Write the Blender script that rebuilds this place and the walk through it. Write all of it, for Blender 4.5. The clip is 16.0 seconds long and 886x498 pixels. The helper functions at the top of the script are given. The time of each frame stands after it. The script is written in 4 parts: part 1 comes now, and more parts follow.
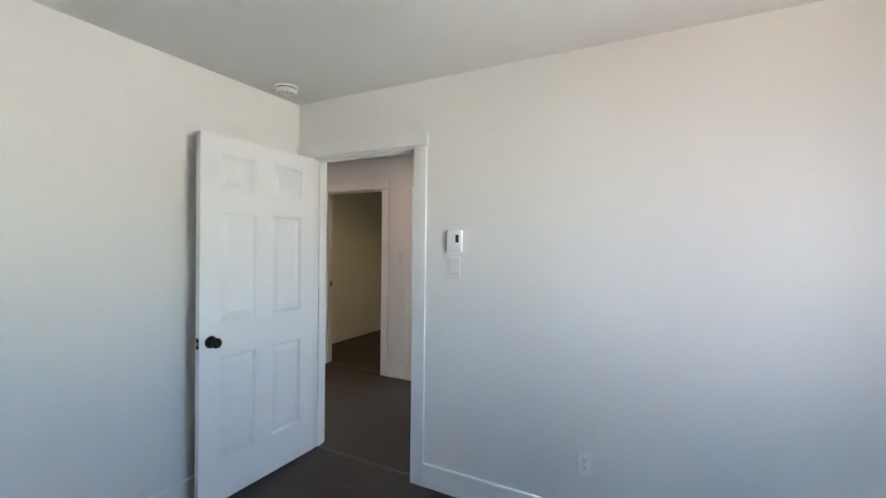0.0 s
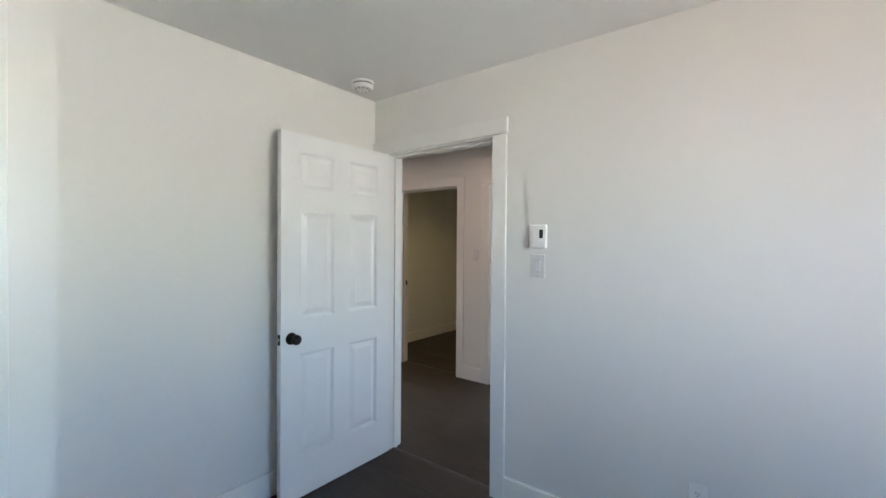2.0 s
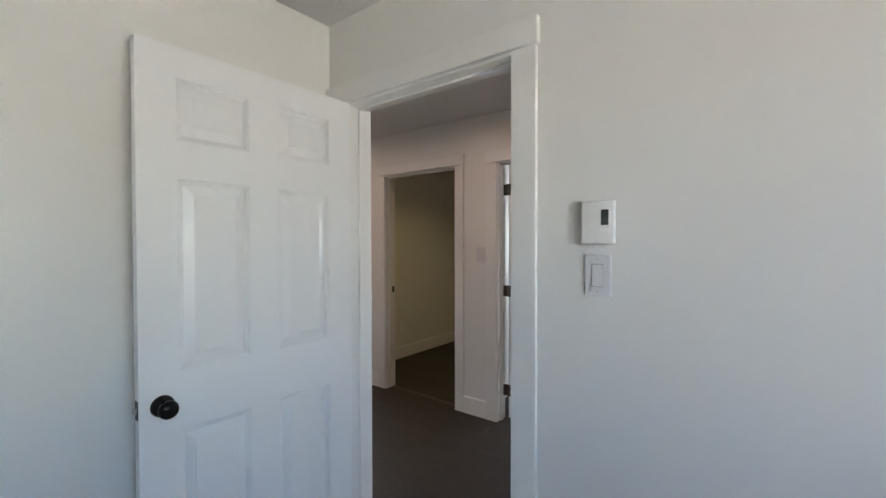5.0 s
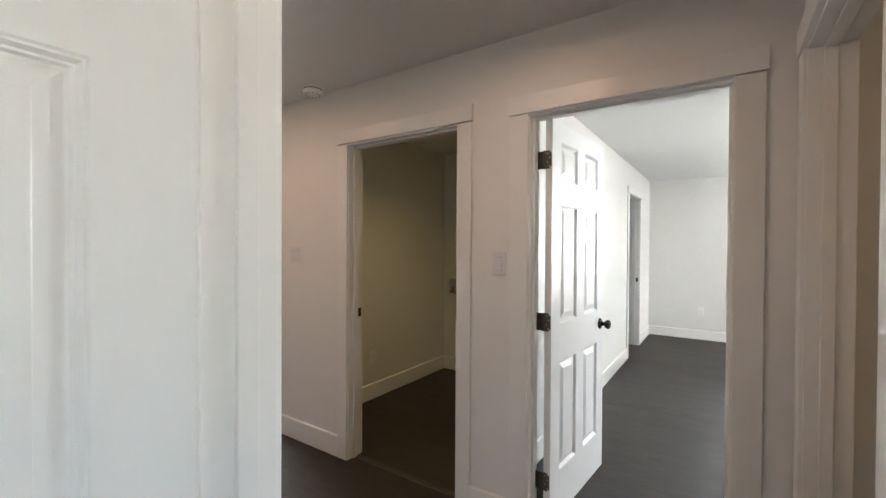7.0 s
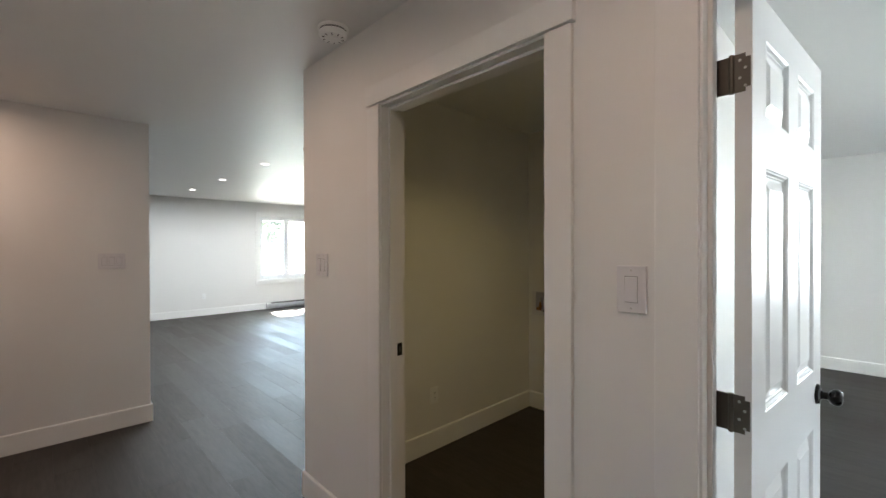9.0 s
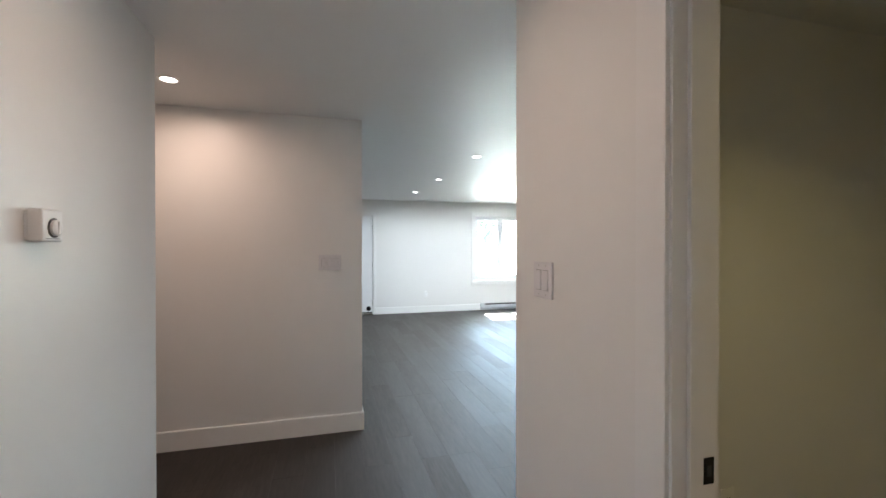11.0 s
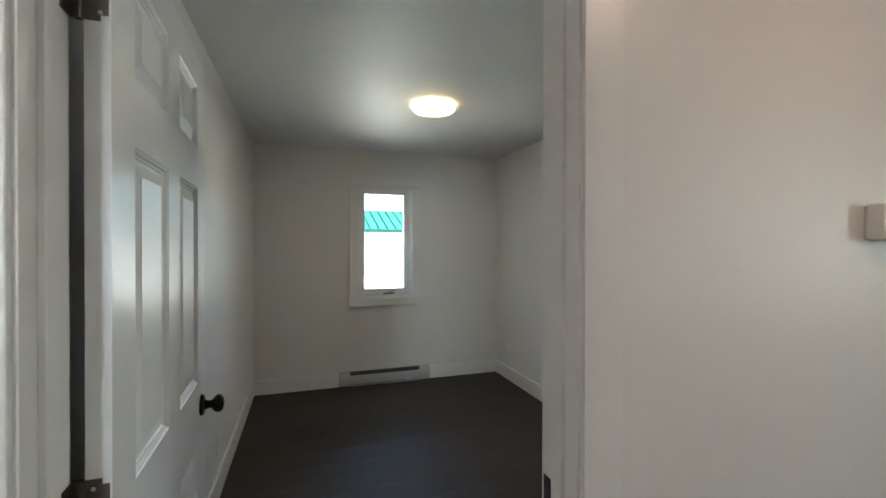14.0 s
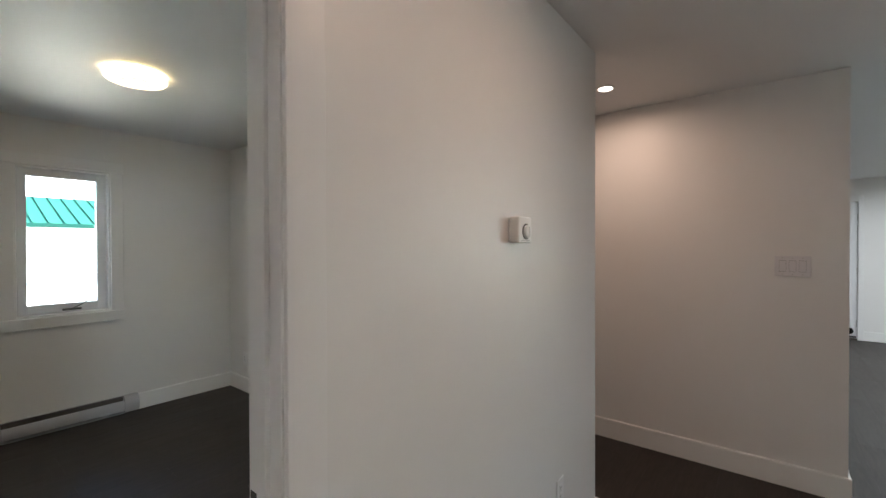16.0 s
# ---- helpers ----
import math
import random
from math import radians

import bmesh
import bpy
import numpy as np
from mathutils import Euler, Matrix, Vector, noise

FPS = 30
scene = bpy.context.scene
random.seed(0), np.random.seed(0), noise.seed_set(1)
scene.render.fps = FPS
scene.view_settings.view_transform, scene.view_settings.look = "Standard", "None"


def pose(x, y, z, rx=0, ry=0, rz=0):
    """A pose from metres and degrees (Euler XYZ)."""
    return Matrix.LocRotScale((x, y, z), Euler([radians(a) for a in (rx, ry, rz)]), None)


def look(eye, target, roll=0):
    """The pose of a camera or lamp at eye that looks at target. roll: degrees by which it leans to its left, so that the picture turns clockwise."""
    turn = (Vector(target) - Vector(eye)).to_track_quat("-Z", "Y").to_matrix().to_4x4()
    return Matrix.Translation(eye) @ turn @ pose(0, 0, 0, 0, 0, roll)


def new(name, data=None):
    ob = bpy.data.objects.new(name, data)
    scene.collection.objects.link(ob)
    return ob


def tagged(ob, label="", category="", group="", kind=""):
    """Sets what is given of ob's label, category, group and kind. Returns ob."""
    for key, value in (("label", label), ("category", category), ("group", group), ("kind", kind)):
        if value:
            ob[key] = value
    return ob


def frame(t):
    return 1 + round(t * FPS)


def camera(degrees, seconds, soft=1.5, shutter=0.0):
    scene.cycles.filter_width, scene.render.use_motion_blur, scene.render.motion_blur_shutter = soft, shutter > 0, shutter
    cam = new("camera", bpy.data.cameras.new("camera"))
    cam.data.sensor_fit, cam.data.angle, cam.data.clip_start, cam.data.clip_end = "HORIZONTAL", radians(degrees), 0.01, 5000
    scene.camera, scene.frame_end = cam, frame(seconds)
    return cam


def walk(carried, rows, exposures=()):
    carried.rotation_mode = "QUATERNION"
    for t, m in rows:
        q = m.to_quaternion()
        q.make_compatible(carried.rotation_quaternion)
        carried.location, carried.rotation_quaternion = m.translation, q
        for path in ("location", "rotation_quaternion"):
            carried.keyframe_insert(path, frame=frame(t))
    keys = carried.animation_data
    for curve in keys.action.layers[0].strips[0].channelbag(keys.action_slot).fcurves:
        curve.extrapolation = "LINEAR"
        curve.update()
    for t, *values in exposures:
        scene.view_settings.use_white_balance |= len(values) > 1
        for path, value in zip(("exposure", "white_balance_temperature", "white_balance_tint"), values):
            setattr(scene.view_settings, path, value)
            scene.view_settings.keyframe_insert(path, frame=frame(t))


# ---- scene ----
cam = camera(93.4, 16.0)
PATH = [
    (0, (2.32, -2.17, 1.455), (1.388, -0.401, 1.434), 0.7),
    (0.5, (2.317, -2.181, 1.48), (1.134, -0.569, 1.45), 0.6),
    (1, (2.304, -2.177, 1.483), (1.096, -0.583, 1.453), 0.5),
    (1.5, (2.257, -2.131, 1.464), (1.041, -0.544, 1.44), 0.5),
    (2, (2.206, -2.05, 1.433), (0.981, -0.469, 1.41), 0.4),
    (2.5, (2.138, -1.931, 1.404), (0.902, -0.359, 1.379), 0.4),
    (3, (2.081, -1.816, 1.392), (0.847, -0.243, 1.367), 0.3),
    (3.5, (2.021, -1.715, 1.392), (0.798, -0.133, 1.368), 0.3),
    (4, (1.916, -1.589, 1.398), (0.698, -0.003, 1.372), 0.3),
    (4.5, (1.789, -1.443, 1.404), (0.566, 0.14, 1.379), 0.1),
    (5, (1.645, -1.245, 1.419), (0.42, 0.336, 1.388), -0.1),
    (5.2, (1.575, -1.151, 1.422), (0.351, 0.431, 1.393), 0.1),
    (7.3, (0.655, -0.146, 1.415), (-0.44, 1.528, 1.397), 0.1),
    (7.5, (0.597, -0.044, 1.416), (-0.487, 1.637, 1.4), 0.0),
    (8, (0.492, 0.145, 1.425), (-0.619, 1.808, 1.41), -0.0),
    (8.2, (0.458, 0.222, 1.431), (-0.708, 1.848, 1.418), -0.0),
    (10.3, (-0.252, 0.827, 1.431), (-2.023, 1.756, 1.42), -0.2),
    (10.5, (-0.337, 0.85, 1.433), (-2.142, 1.71, 1.424), -0.1),
    (11, (-0.549, 0.911, 1.446), (-2.477, 1.443, 1.434), -0.0),
    (11.5, (-0.654, 0.898, 1.439), (-2.654, 0.9, 1.433), 0.1),
    (12, (-0.657, 0.863, 1.431), (-2.561, 0.252, 1.428), -0.0),
    (12.5, (-0.633, 0.841, 1.433), (-2.286, -0.284, 1.43), -0.0),
    (13, (-0.602, 0.814, 1.441), (-1.926, -0.685, 1.427), 0.2),
    (13.5, (-0.598, 0.802, 1.442), (-1.564, -0.949, 1.432), 0.2),
    (14, (-0.595, 0.788, 1.442), (-1.222, -1.111, 1.43), 0.1),
    (14.5, (-0.6, 0.779, 1.442), (-1.197, -1.129, 1.429), 0.1),
    (15, (-0.614, 0.786, 1.444), (-1.552, -0.98, 1.427), -0.1),
    (15.5, (-0.622, 0.813, 1.454), (-1.913, -0.715, 1.429), -0.3),
    (16, (-0.664, 0.839, 1.452), (-2.231, -0.403, 1.434), -0.15),
]
EXPO = [(0.0, 5.0, 6400, 12), (1.5, 4.98, 6400, 12), (3.0, 4.93, 6450, 13), (5.0, 4.71, 6500, 14), (7.3, 5.12, 6850, 14), (8.2, 4.88, 6450, 11), (10.3, 5.18, 6300, 9),
        (11.0, 5.2, 6000, 8), (11.5, 4.85, 5900, 7), (12.0, 4.66, 5700, 6), (12.5, 4.66, 6000, 6), (13.0, 4.85, 6200, 7), (14.5, 4.78, 6250, 8), (16.0, 4.80, 6300, 10)]
walk(cam, [(t, look(eye, target, roll)) for t, eye, target, roll in PATH], EXPO)

# ---- world and sun ----
SUN_EL, SUN_TRAVEL = radians(50), Vector((0.99, -0.12, 0)).normalized()
world = bpy.data.worlds.new("sky")
scene.world = world
world.use_nodes = True
wn = world.node_tree
sky = wn.nodes.new("ShaderNodeTexSky")
sky.sky_type, sky.sun_disc, sky.sun_elevation = "NISHITA", False, SUN_EL
sky.sun_rotation = math.atan2(-SUN_TRAVEL.x, -SUN_TRAVEL.y)
wn.nodes["Background"].inputs["Strength"].default_value = 0.10
wn.links.new(sky.outputs[0], wn.nodes["Background"].inputs["Color"])
sun = new("sun", bpy.data.lights.new("sun", "SUN"))
sun.data.energy, sun.data.angle, sun.data.color = 5.0, radians(0.5), (1.0, 0.94, 0.85)
ray = Vector((SUN_TRAVEL.x * math.cos(SUN_EL), SUN_TRAVEL.y * math.cos(SUN_EL), -math.sin(SUN_EL)))
sun.matrix_world = look((0, 0, 30), Vector((0, 0, 30)) + ray)


def window_lamp(at, target, wide, high, watts, color, spread=150):
    data = bpy.data.lights.new("window_daylight", "AREA")
    data.shape, data.size, data.size_y, data.energy, data.color = "RECTANGLE", wide, high, watts, color
    data.spread = radians(spread)
    ob = new("window_daylight", data)
    ob.matrix_world = look(at, target)


# daylight in the openings of the large windows: blue from the sky, warm from the sunlit ground
window_lamp((3.70, -1.50, 1.78), (3.30, -0.85, 1.06), 1.15, 0.44, 0.34, (0.34, 0.62, 1.0), 115)
window_lamp((3.70, -1.50, 1.26), (3.08, -0.80, 2.06), 1.15, 0.44, 0.60, (1.0, 0.86, 0.72), 128)
window_lamp((-9.82, 5.18, 1.60), (-8.82, 5.18, 0.85), 2.05, 0.95, 1.9, (0.72, 0.94, 1.0), 128)
window_lamp((2.45, 7.29, 1.56), (2.95, 6.49, 1.60), 1.60, 1.08, 8.5, (0.90, 0.97, 1.0))

H, T = 2.44, 0.115
XW, XE, YS, YN = -9.50, 3.5, -3.605, 7.10
YH = 1.611


# ---- materials ----
def material(name, color, rough=0.5, metal=0.0, var=0.0, var_scale=2.0, bump=0.0, bump_scale=300.0, spec=0.5, stretch=(1, 1, 1), emit=None):
    m = bpy.data.materials.new(name)
    m.use_nodes = True
    n, l = m.node_tree.nodes, m.node_tree.links
    b = n["Principled BSDF"]
    b.inputs["Base Color"].default_value = (*color, 1)
    b.inputs["Roughness"].default_value, b.inputs["Metallic"].default_value = rough, metal
    b.inputs["Specular IOR Level"].default_value = spec
    if emit:
        b.inputs["Emission Color"].default_value, b.inputs["Emission Strength"].default_value = (*emit[0], 1), emit[1]
    if var or bump:
        co, mp = n.new("ShaderNodeTexCoord"), n.new("ShaderNodeMapping")
        mp.inputs["Scale"].default_value = stretch
        l.new(co.outputs["Object"], mp.inputs[0])
    if var:
        mix, big, small, add = n.new("ShaderNodeMix"), n.new("ShaderNodeTexNoise"), n.new("ShaderNodeTexNoise"), n.new("ShaderNodeMath")
        big.inputs["Scale"].default_value, small.inputs["Scale"].default_value = var_scale, var_scale * 11
        big.inputs["Detail"].default_value = small.inputs["Detail"].default_value = 3
        l.new(mp.outputs[0], big.inputs["Vector"]), l.new(mp.outputs[0], small.inputs["Vector"])
        add.operation = "ADD"
        half = n.new("ShaderNodeMath")
        half.operation, half.inputs[1].default_value = "MULTIPLY", 0.5
        l.new(big.outputs["Fac"], add.inputs[0]), l.new(small.outputs["Fac"], add.inputs[1]), l.new(add.outputs[0], half.inputs[0])
        mix.data_type = "RGBA"
        mix.inputs["A"].default_value = (*[c * (1 - var) for c in color], 1)
        mix.inputs["B"].default_value = (*[min(1, c * (1 + var)) for c in color], 1)
        l.new(half.outputs[0], mix.inputs["Factor"]), l.new(mix.outputs["Result"], b.inputs["Base Color"])
        rr = n.new("ShaderNodeMapRange")
        rr.inputs["To Min"].default_value, rr.inputs["To Max"].default_value = max(0, rough - 0.06), min(1, rough + 0.06)
        l.new(big.outputs["Fac"], rr.inputs["Value"]), l.new(rr.outputs[0], b.inputs["Roughness"])
    if bump:
        tex, bp = n.new("ShaderNodeTexNoise"), n.new("ShaderNodeBump")
        tex.inputs["Scale"].default_value, tex.inputs["Detail"].default_value = bump_scale, 4
        bp.inputs["Strength"].default_value, bp.inputs["Distance"].default_value = bump, 0.002
        l.new(mp.outputs[0], tex.inputs["Vector"]), l.new(tex.outputs["Fac"], bp.inputs["Height"]), l.new(bp.outputs[0], b.inputs["Normal"])
    return m


WALL = material("wall paint", (0.80, 0.79, 0.77), 0.44, var=0.015, var_scale=1.5, bump=0.05, bump_scale=220)
CEIL = material("ceiling paint", (0.74, 0.745, 0.74), 0.52, var=0.015, var_scale=1.2, bump=0.05, bump_scale=180)
TRIM = material("trim paint", (0.82, 0.815, 0.80), 0.32, var=0.012, var_scale=3)
BASE = material("baseboard paint", (0.86, 0.855, 0.835), 0.30, var=0.012, var_scale=3)
DOOR = material("door paint", (0.84, 0.845, 0.85), 0.30, spec=0.5, bump=0.012, bump_scale=260)
PLASTIC = material("white plastic", (0.86, 0.86, 0.85), 0.35, var=0.01, var_scale=20)
SWITCH = material("switch plastic", (0.73, 0.715, 0.73), 0.3, var=0.01, var_scale=20)
GAP = material("rocker gap shade", (0.30, 0.29, 0.28), 0.6)
SLOT = material("socket slot", (0.03, 0.03, 0.03), 0.6)
BLACK = material("black metal", (0.012, 0.011, 0.010), 0.28, metal=0.6, var=0.1, var_scale=30)
BRONZE = material("brushed bronze", (0.15, 0.135, 0.115), 0.38, metal=0.85, var=0.15, var_scale=25, bump=0.1, bump_scale=200)
STEEL = material("zinc steel", (0.55, 0.54, 0.52), 0.3, metal=1.0, var=0.08, var_scale=25)
BRASS = material("brass", (0.38, 0.20, 0.10), 0.3, metal=1.0, var=0.1, var_scale=30)
HEATER = material("heater enamel", (0.52, 0.52, 0.54), 0.25, var=0.02, var_scale=6)
FINS = material("heater fins and slot shade", (0.10, 0.09, 0.085), 0.6, metal=0.3, var=0.2, var_scale=80)
SCREEN = material("grey display", (0.045, 0.055, 0.05), 0.15, var=0.06, var_scale=40)
VINYL = material("window vinyl", (0.82, 0.83, 0.84), 0.3, var=0.01, var_scale=6)
HOSE = material("grey hose", (0.50, 0.485, 0.44), 0.35, var=0.06, var_scale=30)
DUCT = material("black rubber", (0.006, 0.006, 0.0065), 0.4, spec=0.3, var=0.2, var_scale=20, bump=0.4, bump_scale=40)
CARD = material("white enamel", (0.42, 0.42, 0.41), 0.35, var=0.02, var_scale=5)
GREY = material("grey print", (0.12, 0.12, 0.12), 0.5)
CLOSET = material("oak slab", (0.50, 0.36, 0.20), 0.45, var=0.18, var_scale=3, stretch=(8, 8, 0.7), bump=0.1, bump_scale=60)
SIDING = material("white siding", (0.80, 0.80, 0.78), 0.6, var=0.03, var_scale=1)
ROOFING = material("teal metal roof", (0.009, 0.038, 0.030), 0.95, var=0.05, var_scale=0.8, spec=0.0)
SHINGLE = material("grey roof", (0.16, 0.16, 0.17), 0.9, var=0.2, var_scale=1.5)
PALE = material("pale gravel", (0.44, 0.42, 0.37), 0.95, var=0.12, var_scale=0.6, bump=0.6, bump_scale=30)
DARKGLASS = material("far window glass", (0.05, 0.07, 0.10), 0.08, var=0.1, var_scale=1)
LED_WARM = material("warm led lens", (0.9, 0.88, 0.85), 0.4, emit=((1.0, 0.86, 0.76), 0.25))
LED_COOL = material("neutral led lens", (0.9, 0.9, 0.88), 0.4, emit=((1.0, 0.95, 0.90), 0.3))
LED_DIM = material("dim warm lens", (0.9, 0.86, 0.75), 0.4, emit=((1.0, 0.75, 0.40), 0.03))
LED_RIM = material("lamp rim glow", (0.9, 0.85, 0.75), 0.4, emit=((1.0, 0.68, 0.30), 0.9))
LED_DOME = material("lamp diffuser", (0.9, 0.88, 0.84), 0.35, emit=((1.0, 0.78, 0.46), 0.12))

GLASS = bpy.data.materials.new("window glass")
GLASS.use_nodes = True
_g = GLASS.node_tree
_g.nodes.clear()
_o, _t, _s, _m = (_g.nodes.new("ShaderNode" + k) for k in ("OutputMaterial", "BsdfTransparent", "BsdfGlossy", "MixShader"))
_f = _g.nodes.new("ShaderNodeFresnel")
_s.inputs["Roughness"].default_value = 0.02
_t.inputs["Color"].default_value = (0.93, 0.96, 0.95, 1)
_g.links.new(_f.outputs[0], _m.inputs[0]), _g.links.new(_t.outputs[0], _m.inputs[1])
_g.links.new(_s.outputs[0], _m.inputs[2]), _g.links.new(_m.outputs[0], _o.inputs[0])


def plank_material():
    m = bpy.data.materials.new("dark laminate")
    m.use_nodes = True
    n, l = m.node_tree.nodes, m.node_tree.links
    b = n["Principled BSDF"]
    co, mp, ob = n.new("ShaderNodeTexCoord"), n.new("ShaderNodeMapping"), n.new("ShaderNodeObjectInfo")
    isl = n.new("ShaderNodeNewGeometry")
    shift = n.new("ShaderNodeVectorMath")
    rnd = n.new("ShaderNodeMath")
    rnd.operation = "ADD"
    l.new(ob.outputs["Random"], rnd.inputs[0]), l.new(isl.outputs["Random Per Island"], rnd.inputs[1])
    wide = n.new("ShaderNodeMath")
    wide.operation, wide.inputs[1].default_value = "MULTIPLY", 37.0
    l.new(rnd.outputs[0], wide.inputs[0])
    shift.operation = "ADD"
    l.new(co.outputs["Object"], shift.inputs[0]), l.new(wide.outputs[0], shift.inputs[1])
    mp.inputs["Scale"].default_value = PLANK_STRETCH
    l.new(shift.outputs[0], mp.inputs[0])
    grain, cloud = n.new("ShaderNodeTexNoise"), n.new("ShaderNodeTexNoise")
    grain.inputs["Scale"].default_value, grain.inputs["Detail"].default_value, grain.inputs["Distortion"].default_value = 6.0, 8, 0.6
    cloud.inputs["Scale"].default_value, cloud.inputs["Detail"].default_value = 1.1, 2
    l.new(mp.outputs[0], grain.inputs["Vector"]), l.new(mp.outputs[0], cloud.inputs["Vector"])
    ramp = n.new("ShaderNodeValToRGB")
    ramp.color_ramp.elements[0].position, ramp.color_ramp.elements[0].color = 0.25, (0.026, 0.0215, 0.0185, 1)
    ramp.color_ramp.elements[1].position, ramp.color_ramp.elements[1].color = 0.78, (0.050, 0.041, 0.0345, 1)
    l.new(grain.outputs["Fac"], ramp.inputs[0])
    tone, frac, tr = n.new("ShaderNodeMix"), n.new("ShaderNodeMath"), n.new("ShaderNodeMapRange")
    frac.operation = "FRACT"
    l.new(rnd.outputs[0], frac.inputs[0])
    tr.inputs["To Min"].default_value, tr.inputs["To Max"].default_value = 0.82, 1.17
    l.new(frac.outputs[0], tr.inputs["Value"])
    tone.data_type, tone.blend_type = "RGBA", "MULTIPLY"
    tone.inputs["Factor"].default_value = 1.0
    l.new(ramp.outputs[0], tone.inputs["A"]), l.new(tr.outputs[0], tone.inputs["B"])
    l.new(tone.outputs["Result"], b.inputs["Base Color"])
    b.inputs["Specular IOR Level"].default_value = 0.40
    rr = n.new("ShaderNodeMapRange")
    rr.inputs["To Min"].default_value, rr.inputs["To Max"].default_value = 0.50, 0.62
    l.new(cloud.outputs["Fac"], rr.inputs["Value"])
    pr, sm = n.new("ShaderNodeMapRange"), n.new("ShaderNodeMath")
    pr.inputs["To Min"].default_value, pr.inputs["To Max"].default_value = -0.05, 0.05
    sm.operation = "ADD"
    l.new(frac.outputs[0], pr.inputs["Value"]), l.new(rr.outputs[0], sm.inputs[0]), l.new(pr.outputs[0], sm.inputs[1])
    l.new(sm.outputs[0], b.inputs["Roughness"])
    bp = n.new("ShaderNodeBump")
    bp.inputs["Strength"].default_value, bp.inputs["Distance"].default_value = 0.05, 0.001
    l.new(grain.outputs["Fac"], bp.inputs["Height"]), l.new(bp.outputs[0], b.inputs["Normal"])
    return m


PLANK_STRETCH = (1.2, 9.0, 9.0)
PLANK = plank_material()


# ---- mesh helpers ----
def done(bm, name, mat, parent=None, label="", smooth=False):
    bmesh.ops.recalc_face_normals(bm, faces=bm.faces)
    me = bpy.data.meshes.new(name)
    bm.to_mesh(me)
    bm.free()
    if smooth:
        me.polygons.foreach_set("use_smooth", [True] * len(me.polygons))
        me.set_sharp_from_angle(angle=radians(40))
    me.materials.append(mat)
    ob = new(name, me)
    ob.parent = parent
    if label:
        tagged(ob, label)
    return ob


def part(name, bm, mat, parent, label="", smooth=False):
    return done(bm, name, mat, parent, label, smooth)


def empty(name, at, label, category, group="", kind="", rz=0.0):
    ob = new(name)
    ob.empty_display_size = 0.05
    ob.matrix_basis = pose(*at, 0, 0, rz)
    return tagged(ob, label, category, group, kind)


def box(x0, x1, y0, y1, z0, z1, bevel=0.0, seg=2, bm=None):
    own = bmesh.new()
    vs = [own.verts.new((x, y, z)) for z in (z0, z1) for y in (y0, y1) for x in (x0, x1)]
    for f in ((0, 2, 3, 1), (4, 5, 7, 6), (0, 1, 5, 4), (2, 6, 7, 3), (0, 4, 6, 2), (1, 3, 7, 5)):
        own.faces.new([vs[i] for i in f])
    if bevel:
        bmesh.ops.bevel(own, geom=own.edges[:], offset=bevel, segments=seg, affect="EDGES", profile=0.5)
    if bm is None:
        return own
    me = bpy.data.meshes.new("tmp")
    own.to_mesh(me)
    own.free()
    bm.from_mesh(me)
    bpy.data.meshes.remove(me)
    return bm


def lathe(profile, steps=28, axis="z", at=(0, 0, 0), bm=None):
    bm = bm or bmesh.new()
    rings = []
    for r, h in profile:
        ring = []
        for i in range(steps):
            a = 2 * math.pi * i / steps
            p = (r * math.cos(a), r * math.sin(a), h)
            p = {"z": p, "y": (p[0], p[2], p[1]), "x": (p[2], p[0], p[1])}[axis]
            ring.append(bm.verts.new(Vector(p) + Vector(at)))
        rings.append(ring)
    for a, b in zip(rings, rings[1:]):
        for i in range(steps):
            bm.faces.new((a[i], a[(i + 1) % steps], b[(i + 1) % steps], b[i]))
    bm.faces.new(rings[0]), bm.faces.new(rings[-1])
    return bm


def tube(points, r, name, mat, parent, label=""):
    cu = bpy.data.curves.new(name, "CURVE")
    cu.dimensions, cu.bevel_depth, cu.bevel_resolution, cu.resolution_u = "3D", r, 3, 8
    sp = cu.splines.new("NURBS")
    sp.points.add(len(points) - 1)
    for p, q in zip(sp.points, points):
        p.co = (*q, 1)
    sp.order_u, sp.use_endpoint_u = 4, True
    ob = bpy.data.objects.new(name, cu)
    scene.collection.objects.link(ob)
    me = bpy.data.meshes.new_from_object(ob.evaluated_get(bpy.context.evaluated_depsgraph_get()))
    bpy.data.objects.remove(ob)
    bpy.data.curves.remove(cu)
    me.materials.clear()
    me.materials.append(mat)
    me.polygons.foreach_set("use_smooth", [True] * len(me.polygons))
    out = new(name, me)
    out.parent = parent
    if label:
        tagged(out, label)
    return out


